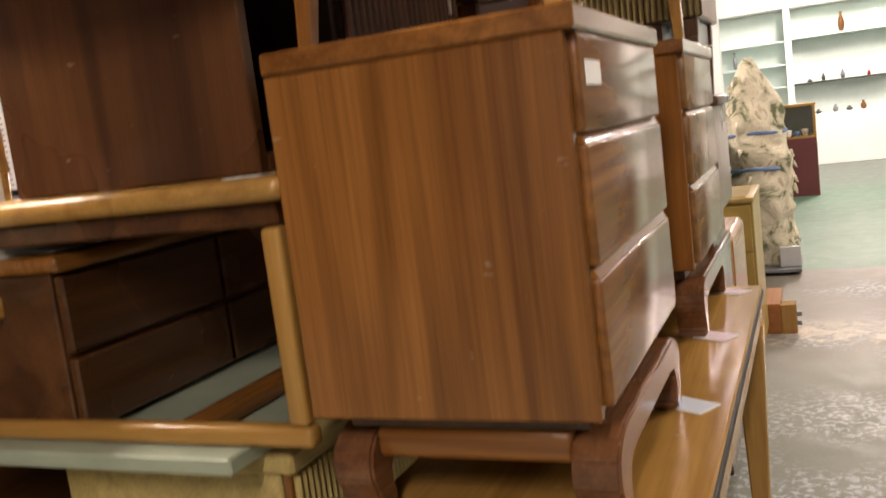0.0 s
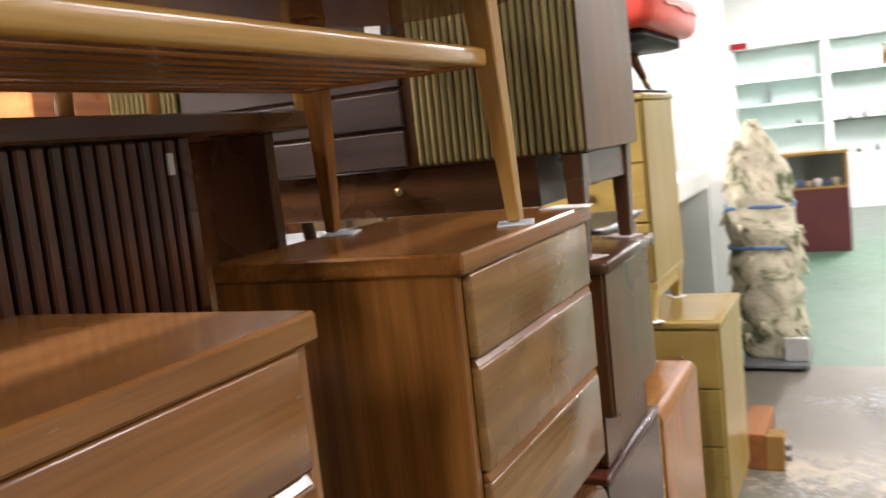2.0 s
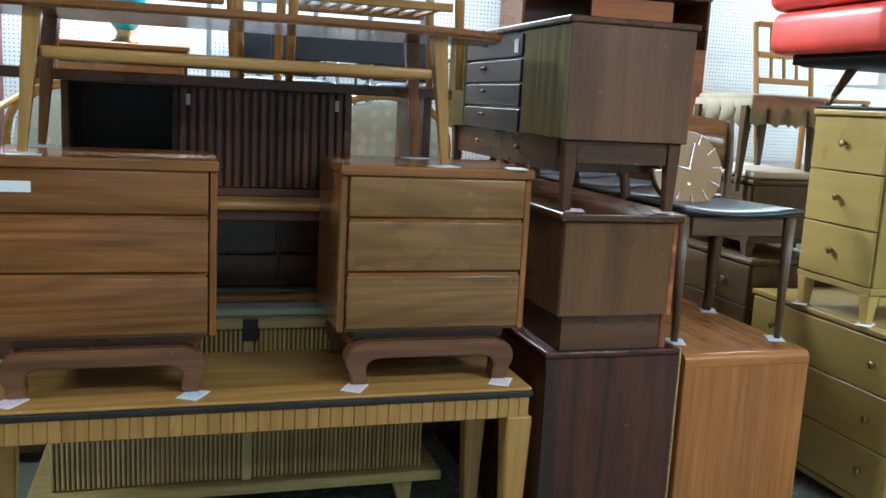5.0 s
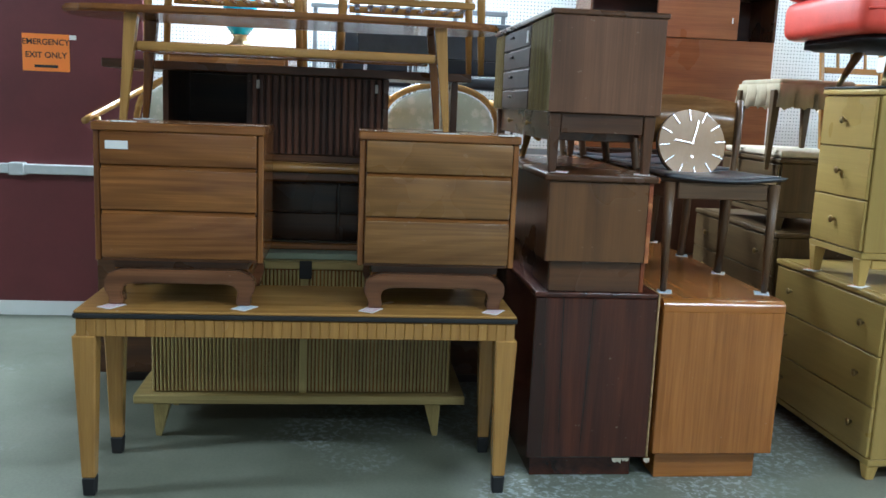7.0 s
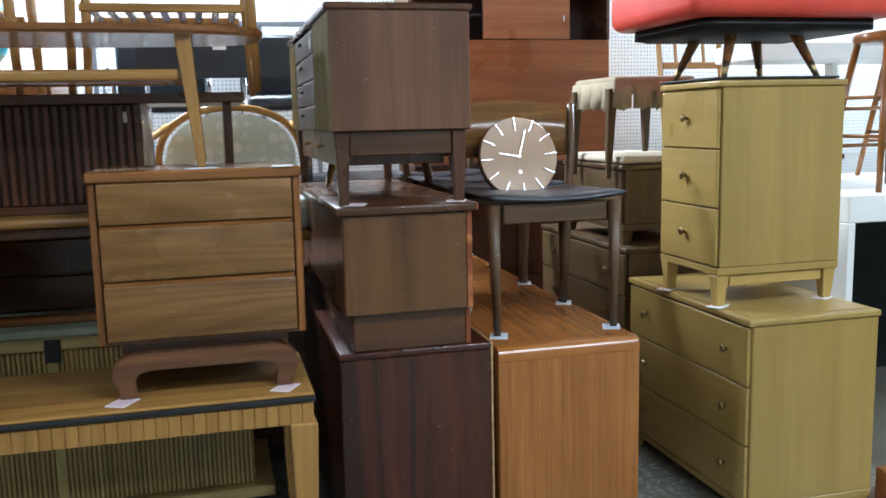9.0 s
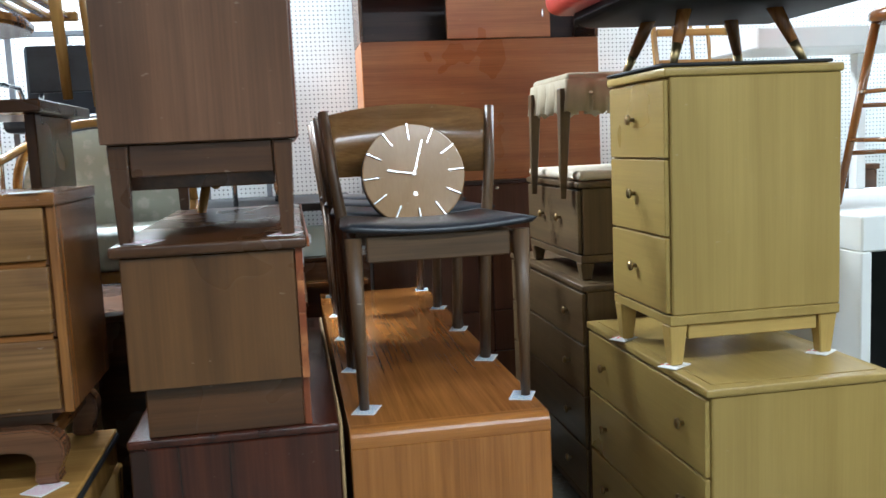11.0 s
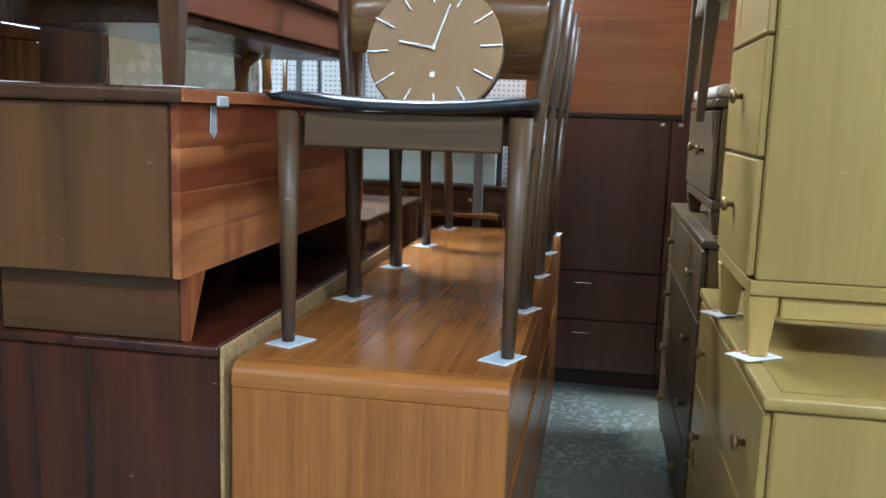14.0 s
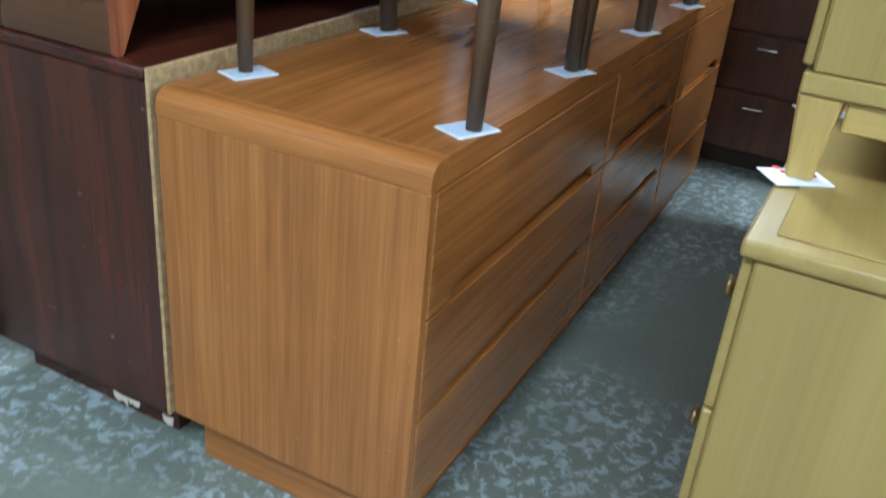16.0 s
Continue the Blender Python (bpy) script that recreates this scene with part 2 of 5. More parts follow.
def floor_mat(name, green):
    m, nt, b = nodes_of(name)
    v = coords(nt, shift=False)
    big = noise_tex(nt, v, 0.9, 5, 0.6)
    mid = noise_tex(nt, v, 7, 6, 0.7, 0.6)
    fine = noise_tex(nt, v, 70, 4, 0.7)
    flake = noise_tex(nt, v, 30, 6, 0.66, 0.5)
    where = noise_tex(nt, v, 1.3, 2, 0.5)
    if green:
        col = ramp(nt, big, [(0.3, (0.085, 0.18, 0.125)), (0.7, (0.12, 0.235, 0.165))])
        sep = nt.nodes.new("ShaderNodeSeparateXYZ")
        nt.links.new(v, sep.inputs[0])
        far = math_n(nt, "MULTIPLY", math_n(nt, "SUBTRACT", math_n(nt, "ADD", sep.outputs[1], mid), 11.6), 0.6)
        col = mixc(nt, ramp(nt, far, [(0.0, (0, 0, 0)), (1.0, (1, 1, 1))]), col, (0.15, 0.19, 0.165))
    else:
        sep = nt.nodes.new("ShaderNodeSeparateXYZ")
        nt.links.new(v, sep.inputs[0])
        cool = ramp(nt, big, [(0.3, (0.145, 0.160, 0.120)), (0.55, (0.20, 0.216, 0.168)), (0.75, (0.25, 0.264, 0.215))])
        warm = ramp(nt, big, [(0.3, (0.165, 0.15, 0.118)), (0.7, (0.25, 0.225, 0.18))])
        z = math_n(nt, "ADD", sep.outputs[1], math_n(nt, "MULTIPLY", math_n(nt, "SUBTRACT", mid, 0.5), 0.8))
        zf = ramp(nt, math_n(nt, "MULTIPLY", math_n(nt, "SUBTRACT", z, 4.1), 1.4), [(0.0, (0, 0, 0)), (1.0, (1, 1, 1))])
        col = mixc(nt, zf, cool, warm)
        # blue paint flakes thickest round the aisle mouth, also brightening the floor like light
        aisle_lift = math_n(nt, "MULTIPLY", math_n(nt, "SUBTRACT", 1.0, math_n(nt, "MULTIPLY", math_n(nt, "ABSOLUTE", math_n(nt, "SUBTRACT", z, 3.6)), 0.8)), 0.10)
        fl = math_n(nt, "MULTIPLY", ramp(nt, flake, [(0.50, (0, 0, 0)), (0.575, (1, 1, 1))]), ramp(nt, math_n(nt, "ADD", where, aisle_lift), [(0.48, (0, 0, 0)), (0.62, (1, 1, 1))]))
        col = mixc(nt, math_n(nt, "MULTIPLY", fl, 0.75), col, (0.47, 0.53, 0.55))
        # warm pale band across the floor at y = 5, broken up by noise
        pale_band = math_n(nt, "SUBTRACT", 1.0, math_n(nt, "MULTIPLY", math_n(nt, "ABSOLUTE", math_n(nt, "SUBTRACT", z, 5.0)), 3.2))
        col = mixc(nt, math_n(nt, "MULTIPLY", ramp(nt, pale_band, [(0.2, (0, 0, 0)), (0.6, (1, 1, 1))]), ramp(nt, mid, [(0.4, (0, 0, 0)), (0.6, (1, 1, 1))])), col, (0.52, 0.45, 0.36))
    col = mixc(nt, 0.5, col, ramp(nt, mid, [(0.3, (0.66, 0.67, 0.66)), (0.65, (1, 1, 1))]), "MULTIPLY")
    col = mixc(nt, 0.35, col, ramp(nt, fine, [(0.35, (0.6, 0.6, 0.6)), (0.6, (1, 1, 1))]), "MULTIPLY")
    nt.links.new(col, b.inputs["Base Color"])
    nt.links.new(ramp(nt, mid, [(0.3, (0.42,) * 3), (0.7, (0.62,) * 3)]), b.inputs["Roughness"])
    bump(nt, b, mid, 0.12, 0.004)
    return m


CONCRETE, GREENFLOOR = floor_mat("worn_concrete", False), floor_mat("green_painted_floor", True)


def peg_mat():
    m, nt, b = nodes_of("pegboard")
    v = coords(nt, shift=False)
    sep = nt.nodes.new("ShaderNodeSeparateXYZ")
    nt.links.new(v, sep.inputs[0])
    d = []
    for i in (1, 2):
        f = math_n(nt, "FRACT", math_n(nt, "MULTIPLY", sep.outputs[i], 1 / 0.0254))
        d.append(math_n(nt, "POWER", math_n(nt, "SUBTRACT", f, 0.5), 2.0))
    dot = math_n(nt, "LESS_THAN", math_n(nt, "ADD", d[0], d[1]), 0.026)
    nt.links.new(mixc(nt, dot, (0.84, 0.87, 0.86), (0.10, 0.13, 0.13)), b.inputs["Base Color"])
    b.inputs["Roughness"].default_value = 0.55
    return m


def fabric_mat(name, stops, scale, rough=0.9):
    m, nt, b = nodes_of(name)
    v = coords(nt)
    n = noise_tex(nt, v, scale, 5, 0.65, 0.8)
    nt.links.new(ramp(nt, n, stops), b.inputs["Base Color"])
    b.inputs["Roughness"].default_value = rough
    bump(nt, b, noise_tex(nt, v, scale * 9, 4), 0.4, 0.004)
    return m


def floral_mat():
    m, nt, b = nodes_of("floral_fabric")
    v = coords(nt)
    vo = nt.nodes.new("ShaderNodeTexVoronoi")
    vo.inputs["Scale"].default_value = 17
    vo.inputs["Randomness"].default_value = 0.35
    nt.links.new(v, vo.inputs["Vector"])
    n = noise_tex(nt, v, 60, 3, 0.6)
    f = math_n(nt, "ADD", vo.outputs[0], math_n(nt, "MULTIPLY", n, 0.5))
    nt.links.new(ramp(nt, f, [(0.3, (0.30, 0.36, 0.28)), (0.42, (0.72, 0.73, 0.67)), (0.6, (0.82, 0.83, 0.79)), (0.8, (0.60, 0.65, 0.58))]), b.inputs["Base Color"])
    b.inputs["Roughness"].default_value = 0.9
    return m


PEG, FLORAL = peg_mat(), floral_mat()
CAMO = fabric_mat("rolled_rug_pile", [(0.36, (0.10, 0.12, 0.06)), (0.44, (0.45, 0.42, 0.30)), (0.58, (0.66, 0.62, 0.48)), (0.68, (0.30, 0.22, 0.13))], 7)
m_, nt_, b_ = nodes_of("lamp_diffuser")
b_.inputs["Emission Color"].default_value, b_.inputs["Emission Strength"].default_value = (0.93, 1.0, 0.95, 1), 6.0
TUBEGLOW = m_

# ---- builders ----
ORIGIN = {}


def thing(name, at, label, category, group="", kind=""):
    ob = new(name)
    ob.empty_display_size = 0.1
    ob.location = at
    ORIGIN[ob.name] = Vector(at)
    return tagged(ob, label, category, group, kind)


def part(name, bm, material, parent=None, label="", smooth=False):
    """Links a bmesh in world metres as one mesh under its parent."""
    me = bpy.data.meshes.new(name)
    org = ORIGIN[parent.name] if parent else Vector()
    bmesh.ops.translate(bm, verts=bm.verts, vec=-org)
    bmesh.ops.recalc_face_normals(bm, faces=bm.faces)
    if smooth:
        for f in bm.faces:
            f.smooth = True
    bm.to_mesh(me)
    bm.free()
    me.materials.append(material)
    ob = new(name, me)
    ORIGIN[ob.name] = org
    if parent:
        ob.parent = parent
    if label:
        tagged(ob, label)
    return ob


def block(x0, x1, y0, y1, z0, z1, bevel=0.003, seg=1):
    bm = bmesh.new()
    bmesh.ops.create_cube(bm, size=1)
    bmesh.ops.scale(bm, vec=(abs(x1 - x0), abs(y1 - y0), abs(z1 - z0)), verts=bm.verts)
    bmesh.ops.translate(bm, vec=((x0 + x1) / 2, (y0 + y1) / 2, (z0 + z1) / 2), verts=bm.verts)
    if bevel:
        bmesh.ops.bevel(bm, geom=list(bm.edges), offset=bevel, segments=seg, affect="EDGES", profile=0.5)
    return bm


def board(name, parent, mat, x0, x1, y0, y1, z0, z1, bevel=0.003, seg=1, label=""):
    return part(name, block(x0, x1, y0, y1, z0, z1, bevel, seg), mat, parent, label, seg > 1)


def slab(name, mat, x0, x1, y0, y1, z0, z1, label, category=""):
    return tagged(part(name, block(x0, x1, y0, y1, z0, z1, 0), mat), label, category, kind="structure")


def rod(name, parent, mat, a, c, r0, r1, n=12, label=""):
    """A tapered round or square bar from a to c."""
    a, c = Vector(a), Vector(c)
    bm = bmesh.new()
    bmesh.ops.create_cone(bm, cap_ends=True, segments=n, radius1=r0, radius2=r1, depth=(c - a).length)
    if n == 4:
        bmesh.ops.rotate(bm, cent=(0, 0, 0), matrix=Matrix.Rotation(radians(45), 3, "Z"), verts=bm.verts)
        bmesh.ops.bevel(bm, geom=list(bm.edges), offset=min(r0, r1) * 0.15, segments=1, affect="EDGES")
    q = Vector((0, 0, 1)).rotation_difference(c - a).to_matrix()
    bmesh.ops.rotate(bm, cent=(0, 0, 0), matrix=q, verts=bm.verts)
    bmesh.ops.translate(bm, vec=(a + c) / 2, verts=bm.verts)
    return part(name, bm, mat, parent, label, n > 4)


def prism(points, axis, lo, hi, bevel=0.0, seg=1):
    """A polygon extruded along an axis; points are in the other two axes, in order."""
    bm = bmesh.new()
    put = {"x": lambda u, v, w: (w, u, v), "y": lambda u, v, w: (u, w, v), "z": lambda u, v, w: (u, v, w)}[axis]
    low = [bm.verts.new(put(u, v, lo)) for u, v in points]
    high = [bm.verts.new(put(u, v, hi)) for u, v in points]
    bm.faces.new(low)
    bm.faces.new(high[::-1])
    for i in range(len(points)):
        j = (i + 1) % len(points)
        bm.faces.new((low[i], low[j], high[j], high[i]))
    bmesh.ops.recalc_face_normals(bm, faces=bm.faces)
    if bevel:
        bmesh.ops.bevel(bm, geom=list(bm.edges), offset=bevel, segments=seg, affect="EDGES", clamp_overlap=True)
    return bm


def sweep(path, w, h, n=10, closed=False):
    """An elliptical bar swept along a list of points."""
    bm = bmesh.new()
    pts = [Vector(p) for p in path]
    rings = []
    for i, p in enumerate(pts):
        d = (pts[min(i + 1, len(pts) - 1)] - pts[max(i - 1, 0)]).normalized()
        if closed:
            d = (pts[(i + 1) % len(pts)] - pts[i - 1]).normalized()
        side = d.cross(Vector((0, 0, 1)))
        side = side.normalized() if side.length > 0.05 else Vector((0, 1, 0))
        up = side.cross(d).normalized()
        rings.append([bm.verts.new(p + side * (w * math.cos(k * math.tau / n)) + up * (h * math.sin(k * math.tau / n))) for k in range(n)])
    count = len(rings) if closed else len(rings) - 1
    for i in range(count):
        a, c = rings[i], rings[(i + 1) % len(rings)]
        for k in range(n):
            bm.faces.new((a[k], a[(k + 1) % n], c[(k + 1) % n], c[k]))
    if not closed:
        bm.faces.new(rings[0])
        bm.faces.new(rings[-1][::-1])
    return bm


def lathe(profile, at, n=20, axis="z"):
    """A turned shape from (radius, height) pairs."""
    bm = bmesh.new()
    rings = []
    for r, z in profile:
        ring = []
        for k in range(n):
            c, s = r * math.cos(k * math.tau / n), r * math.sin(k * math.tau / n)
            v = {"z": (c, s, z), "x": (z, c, s), "y": (c, z, s)}[axis]
            ring.append(bm.verts.new(Vector(at) + Vector(v)))
        rings.append(ring)
    for a, c in zip(rings, rings[1:]):
        for k in range(n):
            bm.faces.new((a[k], a[(k + 1) % n], c[(k + 1) % n], c[k]))
    bm.faces.new(rings[0])
    bm.faces.new(rings[-1][::-1])
    return bm


def knob(parent, at, axis, sign, r=0.016):
    part("knob", lathe([(r * 0.45, 0), (r * 0.4, sign * 0.012), (r, sign * 0.016), (r, sign * 0.022), (r * 0.6, sign * 0.026)], at, 14, axis), BRASS, parent, "aged brass knob", True)


def card(at, mat, turn=0.0, label="pale blue playing card lying under a furniture leg"):
    ob = thing("playing_card", at, label, "card", "cards under the legs")
    for name, w, h, z0, z1, m in (("card_stock", 0.032, 0.044, 0.0004, 0.0020, PAPER), ("printed_back", 0.028, 0.040, 0.0021, 0.0026, mat)):
        bm = block(-w, w, -h, h, z0, z1, 0)
        bmesh.ops.rotate(bm, cent=(0, 0, 0), matrix=Matrix.Rotation(radians(turn), 3, "Z"), verts=bm.verts)
        bmesh.ops.translate(bm, vec=at, verts=bm.verts)
        part(name, bm, m, ob)
    return ob


# ---- the room ----
slab("floor", CONCRETE, -3.6, 7.2, -6.2, 6.67, -0.12, 0.0, "worn grey concrete floor with flaking paint", "floor")
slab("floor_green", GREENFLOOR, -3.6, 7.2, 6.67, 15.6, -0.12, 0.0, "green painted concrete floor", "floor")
# ceiling out of view, added to close the room against the world light
slab("ceiling", SHELL_GREY, -3.6, 7.2, -6.2, 15.6, CEIL, CEIL + 0.12, "unseen ceiling, grey to hold back bounced light", "ceiling")
slab("wall_back", PEG, -3.52, -3.4, 0.5, 15.6, 0.0, CEIL, "white pegboard wall with rows of holes", "wall")
slab("wall_maroon", MAROON, -3.2, -3.06, -6.2, 0.62, 0.1, CEIL, "maroon painted wall with an emergency exit", "wall")
# plain white strip 0.1 m high along the foot of the maroon wall
slab("baseboard", WHITE, -3.2, -3.05, -6.2, 0.62, 0.0, 0.1, "white strip below the maroon wall", "baseboard")
# south and east walls are unseen; they close the room and limit bounce
slab("wall_south", SHELL_GREY, -3.6, 7.2, -6.32, -6.2, 0.0, CEIL, "unseen grey wall that closes the room and dims bounce", "wall")
slab("wall_east", SHELL_GREY, 7.2, 7.32, -6.2, 15.6, 0.0, CEIL, "unseen grey wall that closes the room and dims bounce", "wall")
slab("wall_north", WHITE, -3.6, 7.2, 15.6, 15.72, 0.0, CEIL, "white wall behind glass shelves", "wall")
slab("wall_partition", WHITE, -3.4, -0.66, 7.6, 7.78, 0.0, CEIL, "white partition wall that ends in the open", "wall")
# fixtures added round the assumed lamps, above what the camera sees
for lx, ly, watts in TUBES:
    lt = thing("ceiling_light", (lx, ly, CEIL), "assumed white fluorescent ceiling light, out of view", "ceiling light", "ceiling lights")
    board("housing", lt, WHITE, lx - 0.18, lx + 0.18, ly - 1.15, ly + 1.15, CEIL - 0.09, CEIL, 0.01)
    board("diffuser", lt, TUBEGLOW, lx - 0.15, lx + 0.15, ly - 1.1, ly + 1.1, CEIL - 0.13, CEIL - 0.09, 0.01)
db = thing("panic_bar", (-3.06, -0.4, 1.02), "steel push bar across the maroon exit", "door bar")
board("rail", db, STEEL, -3.06, -3.0, -1.6, 0.5, 0.985, 1.05, 0.006)
board("end_cap", db, STEEL, -3.06, -2.985, -0.25, -0.15, 0.975, 1.06, 0.006)
sg = thing("exit_sign", (-3.06, -0.005, 1.79), "orange emergency exit paper sign in clear sleeve", "sign")
board("tape", sg, PAPER, -3.0595, -3.0575, 0.146, 0.19, 1.88, 1.91, 0, 1, "strip of tape")
board("sheet", sg, ORANGE, -3.0595, -3.0565, -0.156, 0.145, 1.668, 1.912, 0)


def words(text, parent, mat, size, y, z):
    cu = bpy.data.curves.new("lettering", "FONT")
    cu.body, cu.size, cu.align_x, cu.extrude, cu.offset = text, size, "CENTER", 0.0006, size * 0.014
    tmp = new("lettering_curve", cu)
    dg = bpy.context.evaluated_depsgraph_get()
    me = bpy.data.meshes.new_from_object(tmp.evaluated_get(dg))
    bpy.data.objects.remove(tmp)
    me.materials.append(mat)
    ob = new("lettering", me)
    ob.parent = parent
    ob.matrix_basis = Matrix.Translation(Vector((-3.0555, y, z)) - ORIGIN[parent.name]) @ pose(0, 0, 0, 90, 0, 90)
    return ob


words("EMERGENCY", sg, INK, 0.053, -0.005, 1.842)
words("EXIT ONLY", sg, INK, 0.053, -0.005, 1.757)
board("fine_print", sg, INK, -3.0563, -3.0553, -0.08, 0.07, 1.692, 1.71, 0)


# ---- long table with the two bedside chests ----
def long_table():
    x0, x1, y0, y1, top = -0.165, -0.68, 0.998, 2.684, 0.752
    t = thing("dining_table", (-0.5, 1.84, 0), "honey wooden table with fluted apron and black-tipped legs", "table")
    board("tabletop", t, honey("y"), x1, x0, y0, y1, top - 0.012, top, 0.004)
    board("black_band", t, BLACK, x1 - 0.003, x0 + 0.003, y0 - 0.003, y1 + 0.003, top - 0.03, top - 0.0125, 0.003, 1, "black edge band")
    board("apron", t, honey("z"), x1 + 0.01, x0 - 0.012, y0 + 0.004, y1 - 0.004, top - 0.105, top - 0.0305, 0.004)
    n = 46
    for i in range(n):
        ya = y0 + 0.006 + i * (y1 - y0 - 0.012) / n
        board("flute", t, honey("z"), x0 - 0.016, x0 - 0.006, ya + 0.0001, ya + (y1 - y0 - 0.012) / n - 0.0001, top - 0.103, top - 0.032, 0.0035)
    for lx in (x0 - 0.045, x1 + 0.05):
        for ly, s in ((y0 + 0.034, 1), (y1 - 0.036, -1)):
            rod("leg", t, honey("z"), (lx, ly, 0.075), (lx, ly, top - 0.1), 0.036, 0.062, 4)
            rod("leg_tip", t, BLACK, (lx, ly, 0), (lx, ly, 0.076), 0.031, 0.037, 4, "black leg tip")


def bedside_chest(y0, y1, sticker, face):
    f, b = -0.256, -0.698
    c = thing("bedside_chest", ((f + b) / 2, (y0 + y1) / 2, 0.752), "walnut three-drawer chest on a scrolled base standing on the table", "nightstand", "pair of bedside chests")
    W = walnut
    z0, top = 0.925, 1.452
    board("top", c, W("y"), b, f + 0.004, y0 - 0.004, y1 + 0.004, top - 0.032, top, 0.004)
    board("side_panel", c, W("z"), b, f - 0.012, y0, y0 + 0.022, z0, top - 0.0325, 0.003)
    board("side_panel", c, W("z"), b, f - 0.012, y1 - 0.022, y1, z0, top - 0.0325, 0.003)
    board("back_panel", c, W("z"), b, b + 0.012, y0 + 0.0225, y1 - 0.0225, z0, top - 0.0325, 0)
    board("bottom_panel", c, W("y"), b + 0.0125, f - 0.03, y0 + 0.0225, y1 - 0.0225, z0, z0 + 0.02, 0.002)
    for a, e in ((0.937, 1.107), (1.123, 1.280), (1.294, 1.418)):
        d = board("drawer", c, face("y"), f - 0.02, f, y0 + 0.026, y1 - 0.026, a, e, 0.005, 2)
        board("drawer_rail", c, base_wood("y"), f - 0.05, f - 0.0205, y0 + 0.024, y1 - 0.024, a - 0.014, e - 0.002, 0.002)
        part("finger_bevel", prism([(f - 0.0203, e + 0.0005), (f - 0.003, e + 0.0005), (f - 0.012, e + 0.0125), (f - 0.0203, e + 0.0125)], "y", y0 + 0.03, y1 - 0.03), W("y"), c, "sloped finger groove")
        if sticker and a > 1.2:
            board("price_tag", d, PAPER, f + 0.0005, f + 0.002, y0 + 0.047, y0 + 0.13, 1.352, 1.383, 0, 1, "white price tag")
    # low scrolled base
    ft, zt = 0.7555, 0.893
    half = [(0.095, zt), (0.055, 0.880), (0.035, 0.860), (0.029, 0.838), (0.031, 0.815), (0.043, 0.793), (0.050, 0.772), (0.044, ft), (0.098, ft), (0.103, 0.770), (0.097, 0.795), (0.097, 0.815), (0.11, 0.832), (0.145, 0.839)]
    pts = [(y0 + u, v) for u, v in half] + [(y1 - u, v) for u, v in reversed(half)]
    part("front_bracket", prism(pts, "x", f - 0.07, f - 0.002, 0.005, 2), base_wood("y"), c, "dark scrolled foot bracket")
    part("back_bracket", prism(pts, "x", b + 0.002, b + 0.07, 0.005, 2), base_wood("y"), c)
    for ya in (y0 + 0.075, y1 - 0.075):
        board("side_apron", c, W("x"), b + 0.0705, f - 0.0705, ya - 0.02, ya + 0.02, 0.845, zt - 0.001, 0.008, 2)
    board("base_deck", c, umber("y"), b + 0.075, f - 0.075, y0 + 0.096, y1 - 0.096, zt - 0.03, zt - 0.001, 0.002)
    board("recess", c, umber("y"), b + 0.03, f - 0.045, y0 + 0.06, y1 - 0.06, zt + 0.0005, z0 - 0.0005, 0)
    return c


long_table()
bedside_chest(1.056, 1.686, True, walnut)
bedside_chest(2.052, 2.676, False, pale_walnut)
for y, m in ((1.12, CARDPINK), (1.62, CARDBLUE), (2.11, CARDPINK), (2.60, CARDPINK)):
    card((-0.24, y, 0.7522), m, 60, "playing card lying under a chest foot on the table")


# ---- surfboard coffee table on the chests ----
def surf_table():
    z = 1.458
    t = thing("coffee_table", (-0.45, 1.76, z), "walnut surfboard coffee table with slatted shelf stacked on chests", "coffee table")
    yc, xc = 1.755, -0.49
    pts = []
    for k in range(48):
        a = k * math.tau / 48
        c, s = math.cos(a), math.sin(a)
        pts.append((xc + 0.27 * math.copysign(abs(c) ** 0.55, c), yc + 0.845 * math.copysign(abs(s) ** 0.8, s)))
    part("tabletop", prism(pts, "z", z + 0.395, z + 0.423, 0.008, 2), walnut("y"), t)
    for lx, fx in ((-0.315, -0.30), (-0.655, -0.678)):
        for ly, fy in ((1.195, 1.16), (2.35, 2.385)):
            # front legs and front rail are paler, the rear ones darker
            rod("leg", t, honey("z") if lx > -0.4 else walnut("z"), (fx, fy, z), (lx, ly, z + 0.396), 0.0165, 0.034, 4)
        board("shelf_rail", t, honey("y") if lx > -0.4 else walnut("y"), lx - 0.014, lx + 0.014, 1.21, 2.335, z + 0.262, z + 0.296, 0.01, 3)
    for ly in (1.21, 2.30):
        board("cross_rail", t, walnut("x"), -0.64, -0.33, ly - 0.014, ly + 0.014, z + 0.262, z + 0.29, 0.006, 2)
    for i in range(7):
        x = -0.625 + i * 0.046
        board("slat", t, walnut("y"), x - 0.014, x + 0.014, 1.225, 2.285, z + 0.266, z + 0.279, 0.003)


surf_table()
for x, y in ((-0.30, 1.16), (-0.30, 2.385), (-0.66, 1.16), (-0.66, 2.385)):
    card((x, y, 1.4525), CARDBLUE, 20, "pale blue playing card between coffee table leg and chest")


card((-0.285, 2.625, 1.4525), PAPER, 80, "white card lying on the front corner of the chest")


